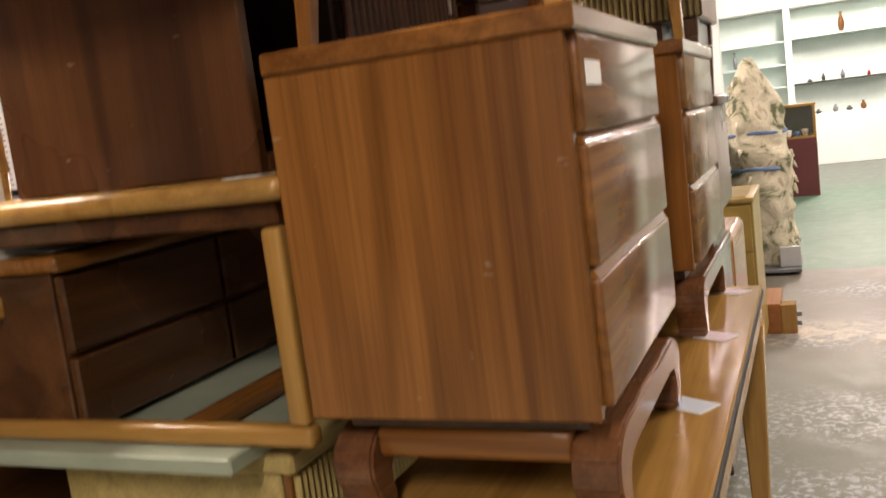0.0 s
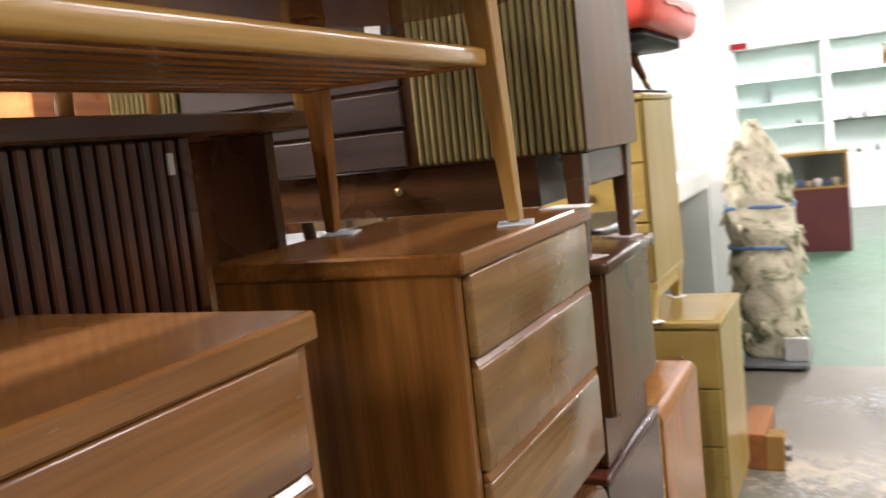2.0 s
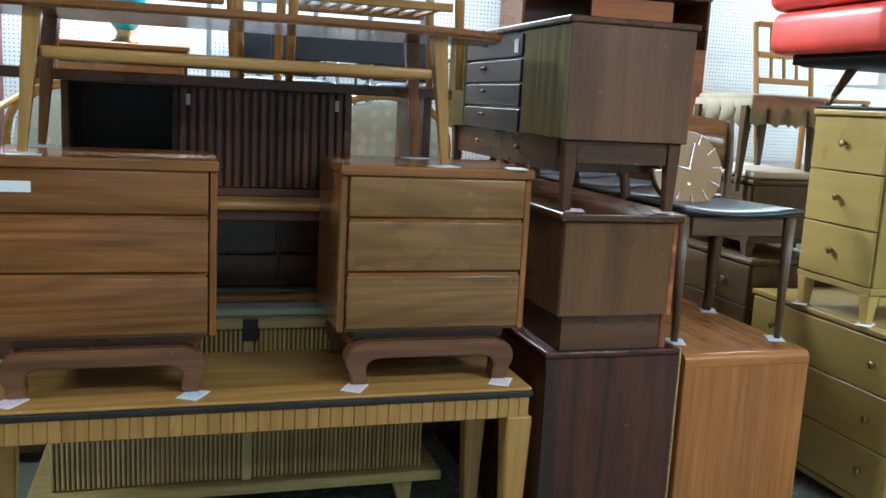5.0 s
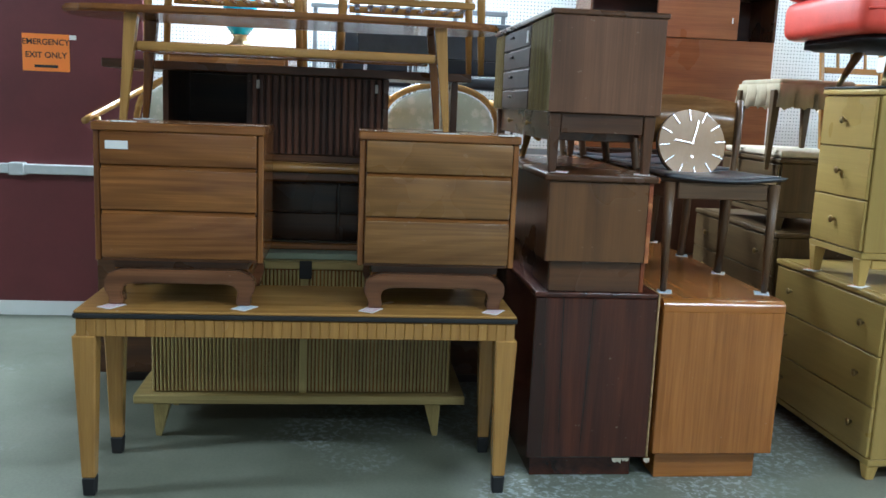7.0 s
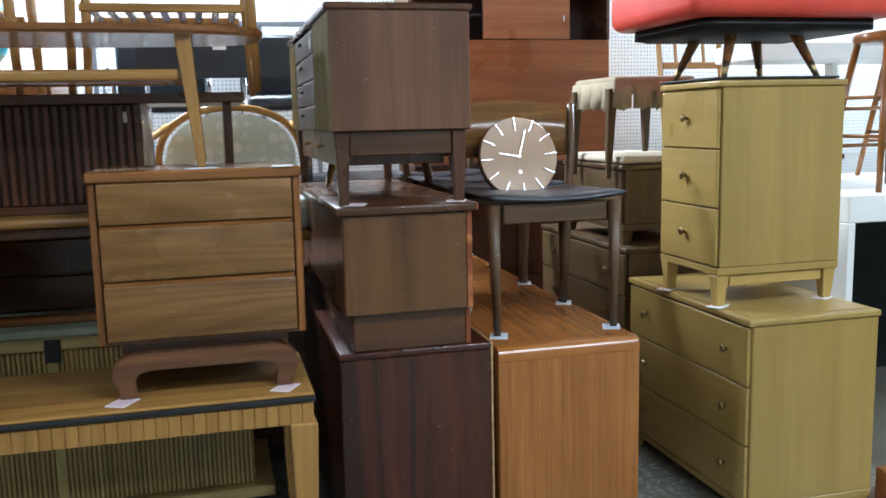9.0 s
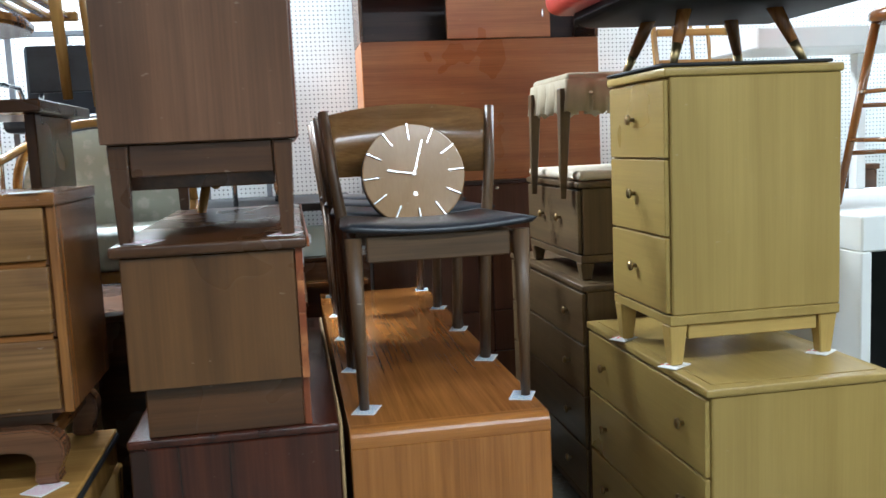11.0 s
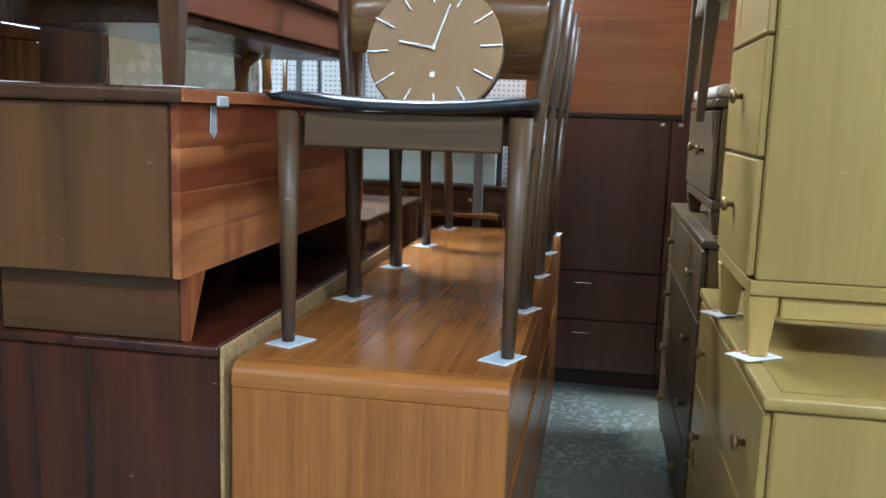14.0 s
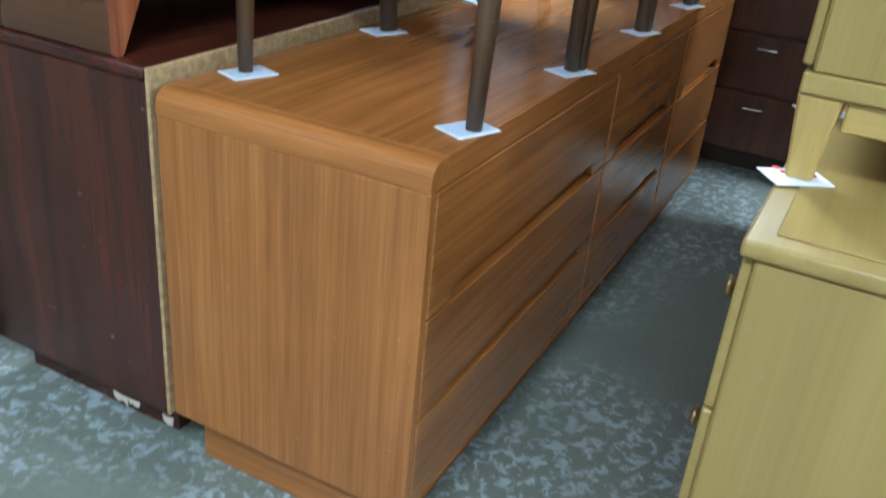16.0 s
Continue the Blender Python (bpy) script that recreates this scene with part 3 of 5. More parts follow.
# ---- reeded credenza below, with what is stacked on it ----
def reeded_credenza():
    f, b, y0, y1 = -0.80, -1.30, 1.136, 2.508
    c = thing("reeded_credenza", (-1.05, 1.82, 0), "cream wooden credenza with reeded sliding doors behind the table", "credenza")
    board("body", c, cream("y"), b, f - 0.03, y0, y1, 0.215, 0.80, 0.003)
    board("top", c, cream("y"), b, f + 0.005, y0 - 0.01, y1 + 0.01, 0.801, 0.838, 0.005)
    board("base_shelf", c, cream("y"), b, f + 0.035, y0 - 0.07, y1 + 0.07, 0.172, 0.2145, 0.005)
    for ya, yb in ((y0 + 0.005, 1.818), (1.826, y1 - 0.005)):
        # walnut backing, darker than the cream reeds, so the gaps between them show
        d = board("door", c, walnut("z"), f - 0.029, f - 0.014, ya, yb, 0.218, 0.798, 0.002)
        n = 40
        step = (yb - ya) / n
        for i in range(n):
            board("reed", d, cream("z"), f - 0.0135, f, ya + i * step + 0.0034, ya + (i + 1) * step - 0.0034, 0.22, 0.796, 0.004)
    board("centre_stile", c, cream("z"), f - 0.0138, f + 0.003, 1.804, 1.840, 0.2155, 0.8, 0.002)
    board("clasp", c, BLACK, f + 0.0055, f + 0.018, 1.80, 1.855, 0.76, 0.842, 0.003, 1, "black clip")
    for lx in (f - 0.03, b + 0.06):
        for ly, s in ((y0 + 0.05, -1), (y1 - 0.08, 1)):
            rod("leg", c, cream("z"), (lx, ly + s * 0.02, 0), (lx, ly, 0.173), 0.018, 0.055, 4)


reeded_credenza()
sl = thing("green_slab", (-1.05, 1.7, 0.838), "grey-green laid slab with a wooden bar on the credenza", "slab")
board("slab", sl, GREYGREEN, -1.5, -0.84, 1.03, 2.5, 0.8385, 0.868, 0.004)
board("bar", sl, walnut("y"), -0.99, -0.93, 1.1, 2.4, 0.8685, 0.90, 0.006)


def low_dresser():
    f, b, y0, y1, z0, z1 = -1.18, -1.535, 1.09, 2.40, 0.869, 1.19
    c = thing("low_dresser", (-1.25, 1.75, z0), "dark brown low dresser with two rows of drawers", "dresser")
    board("body", c, umber("y"), b, f - 0.02, y0, y1, z0, z1 - 0.03, 0.003)
    board("top", c, walnut("y"), b, f + 0.01, y0 - 0.01, y1 + 0.01, z1 - 0.0295, z1, 0.012, 3)
    w = (y1 - y0) / 3
    for i in range(3):
        for za, zb in ((z0 + 0.01, z0 + 0.14), (z0 + 0.15, z0 + 0.285)):
            board("drawer", c, umber("y"), f - 0.0195, f, y0 + i * w + 0.006, y0 + (i + 1) * w - 0.006, za, zb, 0.004)
    pp = thing("paper_sheet", (-1.2, 1.3, z1), "white paper sheet lying on the low dresser", "paper")
    board("sheet", pp, PAPER, -1.42, -1.24, 1.15, 1.30, z1 + 0.001, z1 + 0.003, 0)


low_dresser()


def sled_table():
    f, b, y0, y1, z0, z1 = -0.70, -1.55, 1.06, 2.46, 0.868, 1.285
    t = thing("sled_table", (-1.1, 1.76, z0), "honey wooden table with rounded edges and loop legs", "table")
    board("tabletop", t, honey("y"), b, f, y0, y1, z1 - 0.038, z1, 0.017, 3)
    board("apron", t, umber("y"), b + 0.03, f - 0.03, y0 + 0.03, y1 - 0.03, z1 - 0.075, z1 - 0.0385, 0.004)
    for ya in (y0 + 0.03, y1 - 0.03):
        board("loop_post", t, honey("z"), f - 0.055, f - 0.02, ya - 0.016, ya + 0.016, z0 + 0.0355, z1 - 0.076, 0.008, 2)
        board("loop_post", t, honey("z"), b + 0.02, b + 0.055, ya - 0.016, ya + 0.016, z0 + 0.0355, z1 - 0.076, 0.008, 2)
        board("loop_foot", t, honey("x"), b + 0.015, f - 0.015, ya - 0.017, ya + 0.017, z0 + 0.0005, z0 + 0.035, 0.01, 3)


sled_table()
tg = thing("price_card", (-0.77, 1.09, 1.2855), "white price card on the corner of the honey table", "card")
board("card", tg, PAPER, -0.80, -0.735, 1.08, 1.112, 1.2857, 1.2872, 0)
tg = thing("price_card", (-0.75, 1.085, 1.2855), "white price card on the corner of the honey table", "card")
board("card", tg, PAPER, -0.80, -0.735, 1.068, 1.10, 1.2857, 1.2872, 0)


def tambour_desk():
    f, b, z0, z1 = -0.82, -1.36, 1.286, 1.70
    t = thing("tambour_desk", (-1.1, 1.75, z0), "dark walnut desk with sliding tambour door and open cubby", "desk")
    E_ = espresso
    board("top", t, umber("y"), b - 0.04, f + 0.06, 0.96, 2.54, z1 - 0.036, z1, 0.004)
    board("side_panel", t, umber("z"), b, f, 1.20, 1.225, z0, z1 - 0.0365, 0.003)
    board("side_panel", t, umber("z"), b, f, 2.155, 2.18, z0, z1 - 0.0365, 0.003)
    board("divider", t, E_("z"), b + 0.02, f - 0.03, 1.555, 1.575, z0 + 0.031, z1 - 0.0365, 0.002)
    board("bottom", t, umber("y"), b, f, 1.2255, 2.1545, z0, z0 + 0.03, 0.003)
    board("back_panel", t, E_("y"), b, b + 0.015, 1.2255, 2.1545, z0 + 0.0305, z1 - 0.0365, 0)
    board("leg_panel", t, umber("z"), b + 0.05, f - 0.05, 2.465, 2.495, z0, z1 - 0.0365, 0.003)
    d = board("tambour_door", t, E_("z"), f - 0.03, f - 0.02, 1.5755, 2.1545, z0 + 0.0305, z1 - 0.037, 0)
    n = 19
    step = 0.575 / n
    red = wood("tambour_slat_wood", (0.22, 0.088, 0.046), (0.09, 0.037, 0.023), "z", 0.33, 6)
    for i in range(n):
        ya = 1.578 + i * step
        board("tambour_slat", d, red, f - 0.0195, f - 0.004, ya + 0.004, ya + step - 0.004, z0 + 0.032, z1 - 0.038, 0.004)
    for y in (1.60, 2.118):
        board("pull_tag", d, PAPER, f - 0.003, f + 0.003, y, y + 0.014, z1 - 0.10, z1 - 0.062, 0.001, 1, "small white tag")


tambour_desk()


def slat_table(y0, y1):
    z0 = 1.7005
    x0, x1 = -0.86, -1.28
    t = thing("slatted_side_table", ((x0 + x1) / 2, (y0 + y1) / 2, z0), "light wooden side table with slatted shelf on the desk", "side table", "slatted side tables")
    for x in (x0, x1):
        for y, s in ((y0, -1), (y1, 1)):
            rod("leg", t, honey("z"), (x, y + s * 0.025, z0), (x, y, z0 + 0.62), 0.014, 0.024, 12)
        board("shelf_rail", t, honey("y"), x - 0.012, x + 0.012, y0 + 0.015, y1 - 0.015, z0 + 0.285, z0 + 0.315, 0.004)
    for i in range(9):
        y = y0 + 0.05 + i * (y1 - y0 - 0.1) / 8
        board("slat", t, honey("x"), x1 + 0.013, x0 - 0.013, y - 0.014, y + 0.014, z0 + 0.292, z0 + 0.308, 0.003)
    board("tabletop", t, honey("y"), x1 - 0.05, x0 + 0.05, y0 - 0.05, y1 + 0.05, z0 + 0.62, z0 + 0.645, 0.006, 2)


slat_table(1.15, 1.76)
slat_table(1.98, 2.57)


# ---- dark cabinet, cedar chest, dresser on legs ----
def mahogany_cabinet():
    y0, y1, f, b = 2.785, 3.312, -0.299, -1.75
    c = thing("mahogany_cabinet", (-1.0, 3.08, 0), "dark mahogany cabinet with chipped lower edge", "cabinet")
    board("body", c, mahogany("z"), b, f, y0, y1 - 0.0085, 0.108, 0.803, 0.004)
    board("top", c, mahogany("x"), b - 0.005, f + 0.004, y0 - 0.004, y1 - 0.0085, 0.8035, 0.827, 0.008, 3)
    board("raw_edge_strip", c, EDGE, b, f + 0.002, y1 - 0.008, y1, 0.108, 0.827, 0.003, 1, "raw splintered edge of the veneer")
    board("plinth", c, mahogany("x"), b + 0.05, f - 0.07, y0 + 0.03, y1 - 0.05, 0.0, 0.1075, 0.002)
    random.seed(4)
    for i in range(8):
        y = y0 + (0.37 + i * 0.011 if i < 6 else 0.46 + i * 0.008)
        pts = [(y + dx, 0.110 + dz) for dx, dz in ((0, -0.004), (0.02, -0.004), (0.017, random.uniform(-0.03, -0.006)), (0.004, random.uniform(-0.02, -0.006)))]
        part("veneer_chip", prism(pts, "x", f + 0.0005, f + 0.0022 + 0.0003 * i), CUSHION, c, "pale chipped veneer")


mahogany_cabinet()


def cedar_chest():
    y0, y1, f, b = 2.805, 3.238, -0.278, -1.57
    c = thing("cedar_chest", (-0.9, 3.03, 0.8275), "dark cedar chest with raw red cedar face and hasp", "chest")
    board("body", c, umber("z"), b, f, y0, y1 - 0.018, 0.957, 1.285, 0.004)
    board("end_face", c, wood("chest_end", (0.175, 0.078, 0.024), (0.10, 0.043, 0.013), "z", 0.28, 6, 0.8, 0.2, 0.25), f + 0.0005, f + 0.006, y0 + 0.004, y1 - 0.022, 0.960, 1.282, 0.001)
    for i in range(4):
        za = 0.957 + i * 0.082
        board("plank", c, cedar("x"), b, f, y1 - 0.0175, y1, za + 0.0002, za + 0.0818, 0.0005)
    board("lid", c, umber("y"), b - 0.01, f + 0.022, y0 - 0.02, y1 + 0.012, 1.2855, 1.315, 0.008, 2)
    board("lid_edge", c, cedar("x"), b - 0.01, f + 0.018, y1 + 0.0125, y1 + 0.018, 1.288, 1.312, 0.001)
    board("end_base", c, umber("y"), f - 0.052, f - 0.03, y0 + 0.03, y1 - 0.02, 0.8275, 0.9565, 0.003)
    board("end_base", c, umber("y"), b + 0.03, b + 0.052, y0 + 0.03, y1 - 0.02, 0.8275, 0.9565, 0.003)
    board("rear_base", c, umber("x"), b + 0.053, f - 0.053, y0 + 0.03, y0 + 0.05, 0.8275, 0.9565, 0.003)
    part("bracket_foot", prism([(f - 0.03, 0.9565), (f - 0.03, 0.8275), (f - 0.045, 0.8275), (f - 0.11, 0.9565)], "y", y1 - 0.019, y1 - 0.002, 0.002), cedar("z"), c)
    h = part("hasp", prism([(-0.012, 0), (0.012, 0), (0.016, -0.055), (0, -0.068), (-0.016, -0.055)], "y", y1 + 0.001, y1 + 0.004, 0.0008), STEEL, c, "bright steel hasp")
    h.location = Vector((f - 0.14, 0, 1.285))
    board("hasp_hinge", c, STEEL, f - 0.165, f - 0.115, y1 + 0.0185, y1 + 0.026, 1.28, 1.302, 0.003)


cedar_chest()


def legged_dresser():
    y0, y1, f, b = 2.785, 3.242, -0.285, -1.62
    c = thing("legged_dresser", (-0.95, 3.03, 1.3155), "dark walnut dresser with reeded strips stacked on the chest", "dresser")
    board("body", c, umber("z"), b, f, y0 + 0.012, y1, 1.553, 1.93, 0.003)
    board("top", c, umber("x"), b - 0.01, f + 0.012, y0 - 0.012, y1 + 0.01, 1.9305, 1.952, 0.005)
    end = wood("dresser_end", (0.225, 0.106, 0.053), (0.115, 0.053, 0.027), "z", 0.33, 4, 1, 0.3)
    board("end_panel", c, end, f + 0.0005, f + 0.006, y0, y1 - 0.002, 1.555, 1.929, 0.002)
    reedw = wood("olive_reed", (0.30, 0.24, 0.09), (0.2, 0.155, 0.055), "z", 0.4, 8)
    for xa, xb in ((f, f - 0.40), (b + 0.24, b)):
        n = int(abs(xa - xb) / 0.0175)
        for i in range(n):
            u = xa - (i + 0.5) * abs(xa - xb) / n
            board("reed", c, reedw, u - 0.0068, u + 0.0068, y0 - 0.003, y0 + 0.0115, 1.556, 1.928, 0.005)
    for i in range(4):
        za = 1.558 + i * 0.0925
        d = board("drawer", c, espresso("x"), b + 0.25, f - 0.43, y0, y0 + 0.0115, za, za + 0.084, 0.003)
        board("pull", d, BLACK, (b + f) / 2 - 0.2, (b + f) / 2 - 0.14, y0 - 0.012, y0 - 0.0005, za + 0.05, za + 0.062, 0.003)
    board("price_tag", c, PAPER, f - 0.5, f - 0.46, y0 - 0.004, y0 - 0.002, 1.85, 1.90, 0, 1, "white price tag")
    for x, z in ((f - 0.07, 1.71), (f - 0.2, 1.66), (f - 0.32, 1.68)):
        board("price_tag", c, PAPER, x - 0.012, x + 0.012, y1 + 0.0053, y1 + 0.0068, z, z + 0.035, 0, 1, "white paper tag")
    raw = wood("raw_red_ply", (0.33, 0.115, 0.055), (0.19, 0.062, 0.030), "x", 0.32, 5, 1, 0.3)
    board("back_panel", c, raw, b + 0.01, f - 0.012, y1 + 0.0002, y1 + 0.005, 1.556, 1.926, 0.001, 1, "raw reddish plywood back")
    board("back_rail", c, raw, b + 0.1, f - 0.09, y1 - 0.05, y1 - 0.035, 1.46, 1.5525, 0.002, 1, "raw reddish rail")
    board("lower_drawer", c, umber("x"), b + 0.03, f - 0.12, y0 + 0.03, y1 - 0.06, 1.44, 1.5525, 0.003)
    for x in (-0.75, -1.2):
        knob(c, (x, y0 + 0.03, 1.50), "y", -1, 0.011)
    board("front_apron", c, umber("y"), f - 0.05, f - 0.02, y0 + 0.06, y1 - 0.06, 1.475, 1.5525, 0.003)
    for lx in (f - 0.035, b + 0.06):
        for ly in (y0 + 0.035, y1 - 0.035):
            rod("leg", c, umber("z"), (lx, ly, 1.3155), (lx, ly, 1.5525), 0.022, 0.034, 4)


legged_dresser()
card((-0.33, 2.86, 1.3152), CARDPINK, 70, "pale playing card under a dresser leg")
card((-0.33, 3.2, 1.3152), CARDPINK, 70, "pale playing card under a dresser leg")


# ---- teak dresser with the row of chairs ----
def teak_dresser():
    y0, y1, f, b = 3.330, 3.863, -0.293, -2.50
    c = thing("teak_dresser", (-1.45, 3.6, 0), "long teak dresser with rounded top and sculpted drawer pulls", "dresser")
    r = 0.03
    prof = [(f, 0.127), (f, 0.80 - r)] + [(f - r + r * math.cos(a), 0.80 - r + r * math.sin(a)) for a in [radians(q) for q in (20, 40, 60, 80)]] + [(b, 0.80), (b, 0.127)]
    board("end_panel", c, teak("z"), f - 0.022, f, y0, y1, 0.127, 0.752, 0.003)
    part("top_lipping", prism([(f, 0.7525), (f, 0.80 - r)] + prof[2:6] + [(f - 0.048, 0.80), (f - 0.048, 0.7525)], "y", y0, y1, 0.001), teak("y"), c, "solid rounded teak edge")
    board("top", c, teak("x"), b, f - 0.0484, y0, y1, 0.7525, 0.80, 0.001)
    board("carcass", c, teak("x"), b, f - 0.0225, y0, y1 - 0.022, 0.127, 0.752, 0)
    board("plinth", c, teak("y"), b + 0.08, f - 0.048, y0 + 0.03, y1 - 0.05, 0.0, 0.1265, 0.003)
    cols = [(-0.318, -1.185), (-1.197, -1.845), (-1.857, -2.48)]
    for xa, xb in cols:
        for i in range(3):
            za, h = ((0.135, 0.180), (0.320, 0.201), (0.526, 0.222))[i]
            xm = xa - (xa - xb) * 0.09
            xn = xb + (xa - xb) * 0.09
            drop = 0.032 if i == 2 else 0.018
            pts = [(xa, za), (xa, za + h), (xb, za + h), (xb, za)]
            if i > 0:
                pts = [(xa, za), (xa, za + h), (xb, za + h), (xb, za), (xn, za), (xn + 0.022, za + drop), (xm - 0.022, za + drop), (xm, za)]
            part("drawer", prism(pts, "y", y1 - 0.0215, y1, 0.0025), teak("x"), c)

    board("bottom_rail", c, teak("x"), b + 0.02, -0.316, y1 - 0.0215, y1 + 0.002, 0.1275, 0.1335, 0.002)


teak_dresser()


def dining_chair(at):
    c = thing("dining_chair", at, "dark walnut dining chair with black vinyl seat on the dresser", "chair", "row of dining chairs")
    X, Y, Z = at
    C = chairwood
    for s in (-1, 1):
        rod("front_leg", c, C("z"), (X, Y + s * 0.23, Z), (X - 0.01, Y + s * 0.235, Z + 0.475), 0.0135, 0.024, 14)
        path = [(X - 0.475, Y + s * 0.218, Z), (X - 0.455, Y + s * 0.224, Z + 0.25), (X - 0.45, Y + s * 0.235, Z + 0.47), (X - 0.475, Y + s * 0.258, Z + 0.65), (X - 0.52, Y + s * 0.275, Z + 0.835)]
        part("back_leg", sweep(path, 0.016, 0.022, 12), C("z"), c, "", True)
        board("side_rail", c, C("x"), X - 0.44, X - 0.02, Y + s * 0.226 - 0.011, Y + s * 0.226 + 0.011, Z + 0.40, Z + 0.465, 0.004)
    board("front_rail", c, C("y"), X - 0.022, X + 0.002, Y - 0.2, Y + 0.2, Z + 0.405, Z + 0.478, 0.004)
    board("back_rail", c, C("y"), X - 0.46, X - 0.44, Y - 0.2, Y + 0.2, Z + 0.405, Z + 0.465, 0.004)
    # dished seat pad
    bm = bmesh.new()
    nx, ny = 12, 16
    top, low = [], []
    for i in range(nx + 1):
        for j in range(ny + 1):
            u, v = i / nx * 2 - 1, j / ny * 2 - 1
            x = X - 0.215 + u * 0.25
            w = 0.272 - 0.03 * (1 - u) / 2
            y = Y + v * w
            edge = max(abs(u), abs(v)) ** 8
            dish = 0.022 * v * v - 0.006 + 0.006 * u
            top.append(bm.verts.new((x, y, Z + 0.506 + dish - 0.018 * edge)))
            low.append(bm.verts.new((x - u * 0.012 * abs(u), Y + v * (w - 0.012), Z + 0.479 + 0.016 * v * v)))
    for i in range(nx):
        for j in range(ny):
            k = i * (ny + 1) + j
            bm.faces.new((top[k], top[k + 1], top[k + ny + 2], top[k + ny + 1]))
            bm.faces.new((low[k], low[k + ny + 1], low[k + ny + 2], low[k + 1]))
    ring = [j for j in range(ny + 1)] + [i * (ny + 1) + ny for i in range(1, nx + 1)] + [nx * (ny + 1) + j for j in range(ny - 1, -1, -1)] + [i * (ny + 1) for i in range(nx - 1, 0, -1)]
    for a, b2 in zip(ring, ring[1:] + ring[:1]):
        bm.faces.new((top[a], low[a], low[b2], top[b2]))
    part("seat", bm, BLACKVINYL, c, "black vinyl seat pad", True)
    # bent plywood back
    bm = bmesh.new()
    rows = []
    for j in range(21):
        v = j / 20 * 2 - 1
        for_x = X - 0.525 - 0.045 * (1 - v * v)
        arch = 0.03 * (1 - v * v)
        quad = []
        for dx, z in ((0.0, 0.625), (0.0, 0.825 + arch), (-0.014, 0.825 + arch), (-0.014, 0.625)):
            lean = -(z - 0.72) * 0.2
            quad.append(bm.verts.new((for_x + dx + lean + 0.035, Y + v * 0.262, Z + z)))
        rows.append(quad)
    for a, b2 in zip(rows, rows[1:]):
        for k in range(4):
            bm.faces.new((a[k], a[(k + 1) % 4], b2[(k + 1) % 4], b2[k]))
    bm.faces.new(rows[0])
    bm.faces.new(rows[-1][::-1])
    part("backrest", bm, wood("bent_ply", (0.34, 0.18, 0.06), (0.22, 0.11, 0.036), "y", 0.2, 8), c, "glossy bent plywood backrest", True)
    return c


first = dining_chair((-0.465, 3.612, 0.8035))
for x in (-0.955, -1.435, -1.925):
    copy_thing(first, pose(x, 3.61, 0.8035))
for x in (-0.465, -0.93, -1.42, -1.89, -2.40):
    for y in (3.388, 3.832):
        card((x, y, 0.8005), CARDBLUE, 75 + 10 * math.sin(x * 40 + y), "pale blue playing card under a chair leg on the dresser")


def wall_clock():
    at = Vector((-0.835, 3.603, 1.432))
    c = thing("wall_clock", at, "round wooden clock with metal hour marks leaning on the chair", "clock")
    R = 0.162
    tiltm = Matrix.Rotation(radians(-14), 3, "Y")

    def place(bm):
        bmesh.ops.rotate(bm, cent=(0, 0, 0), matrix=tiltm, verts=bm.verts)
        bmesh.ops.translate(bm, vec=at, verts=bm.verts)
        return bm
    part("dial", place(lathe([(R - 0.003, -0.022), (R, -0.018), (R, -0.003), (R - 0.003, 0)], (0, 0, 0), 64, "x")), DIAL, c)
    part("rim", place(lathe([(R + 0.002, -0.03), (R + 0.002, -0.0225)], (0, 0, 0), 64, "x")), BLACK, c, "black back rim")
    turn = 4
    for k in range(12):
        bm = block(0.001, 0.006, -0.0028, 0.0028, R - 0.053, R - 0.001, 0.001)
        bmesh.ops.rotate(bm, cent=(0, 0, 0), matrix=Matrix.Rotation(radians(k * 30 + turn), 3, "X"), verts=bm.verts)
        part("hour_mark", place(bm), SILVER, c)
    for name, ang, ln in (("minute_hand", -17, 0.112), ("hour_hand", 80, 0.085)):
        bm = block(0.007, 0.009, -0.003, 0.003, -0.004, ln, 0.0005)
        bmesh.ops.rotate(bm, cent=(0, 0, 0), matrix=Matrix.Rotation(radians(ang), 3, "X"), verts=bm.verts)
        part(name, place(bm), SILVER, c)
    part("pin", place(lathe([(0.006, 0), (0.006, 0.012)], (0, 0, 0), 12, "x")), SILVER, c)
    bm = block(0.0005, 0.0015, -0.006, 0.006, -0.068, -0.056, 0)
    part("emblem", place(bm), SILVER, c)


wall_clock()


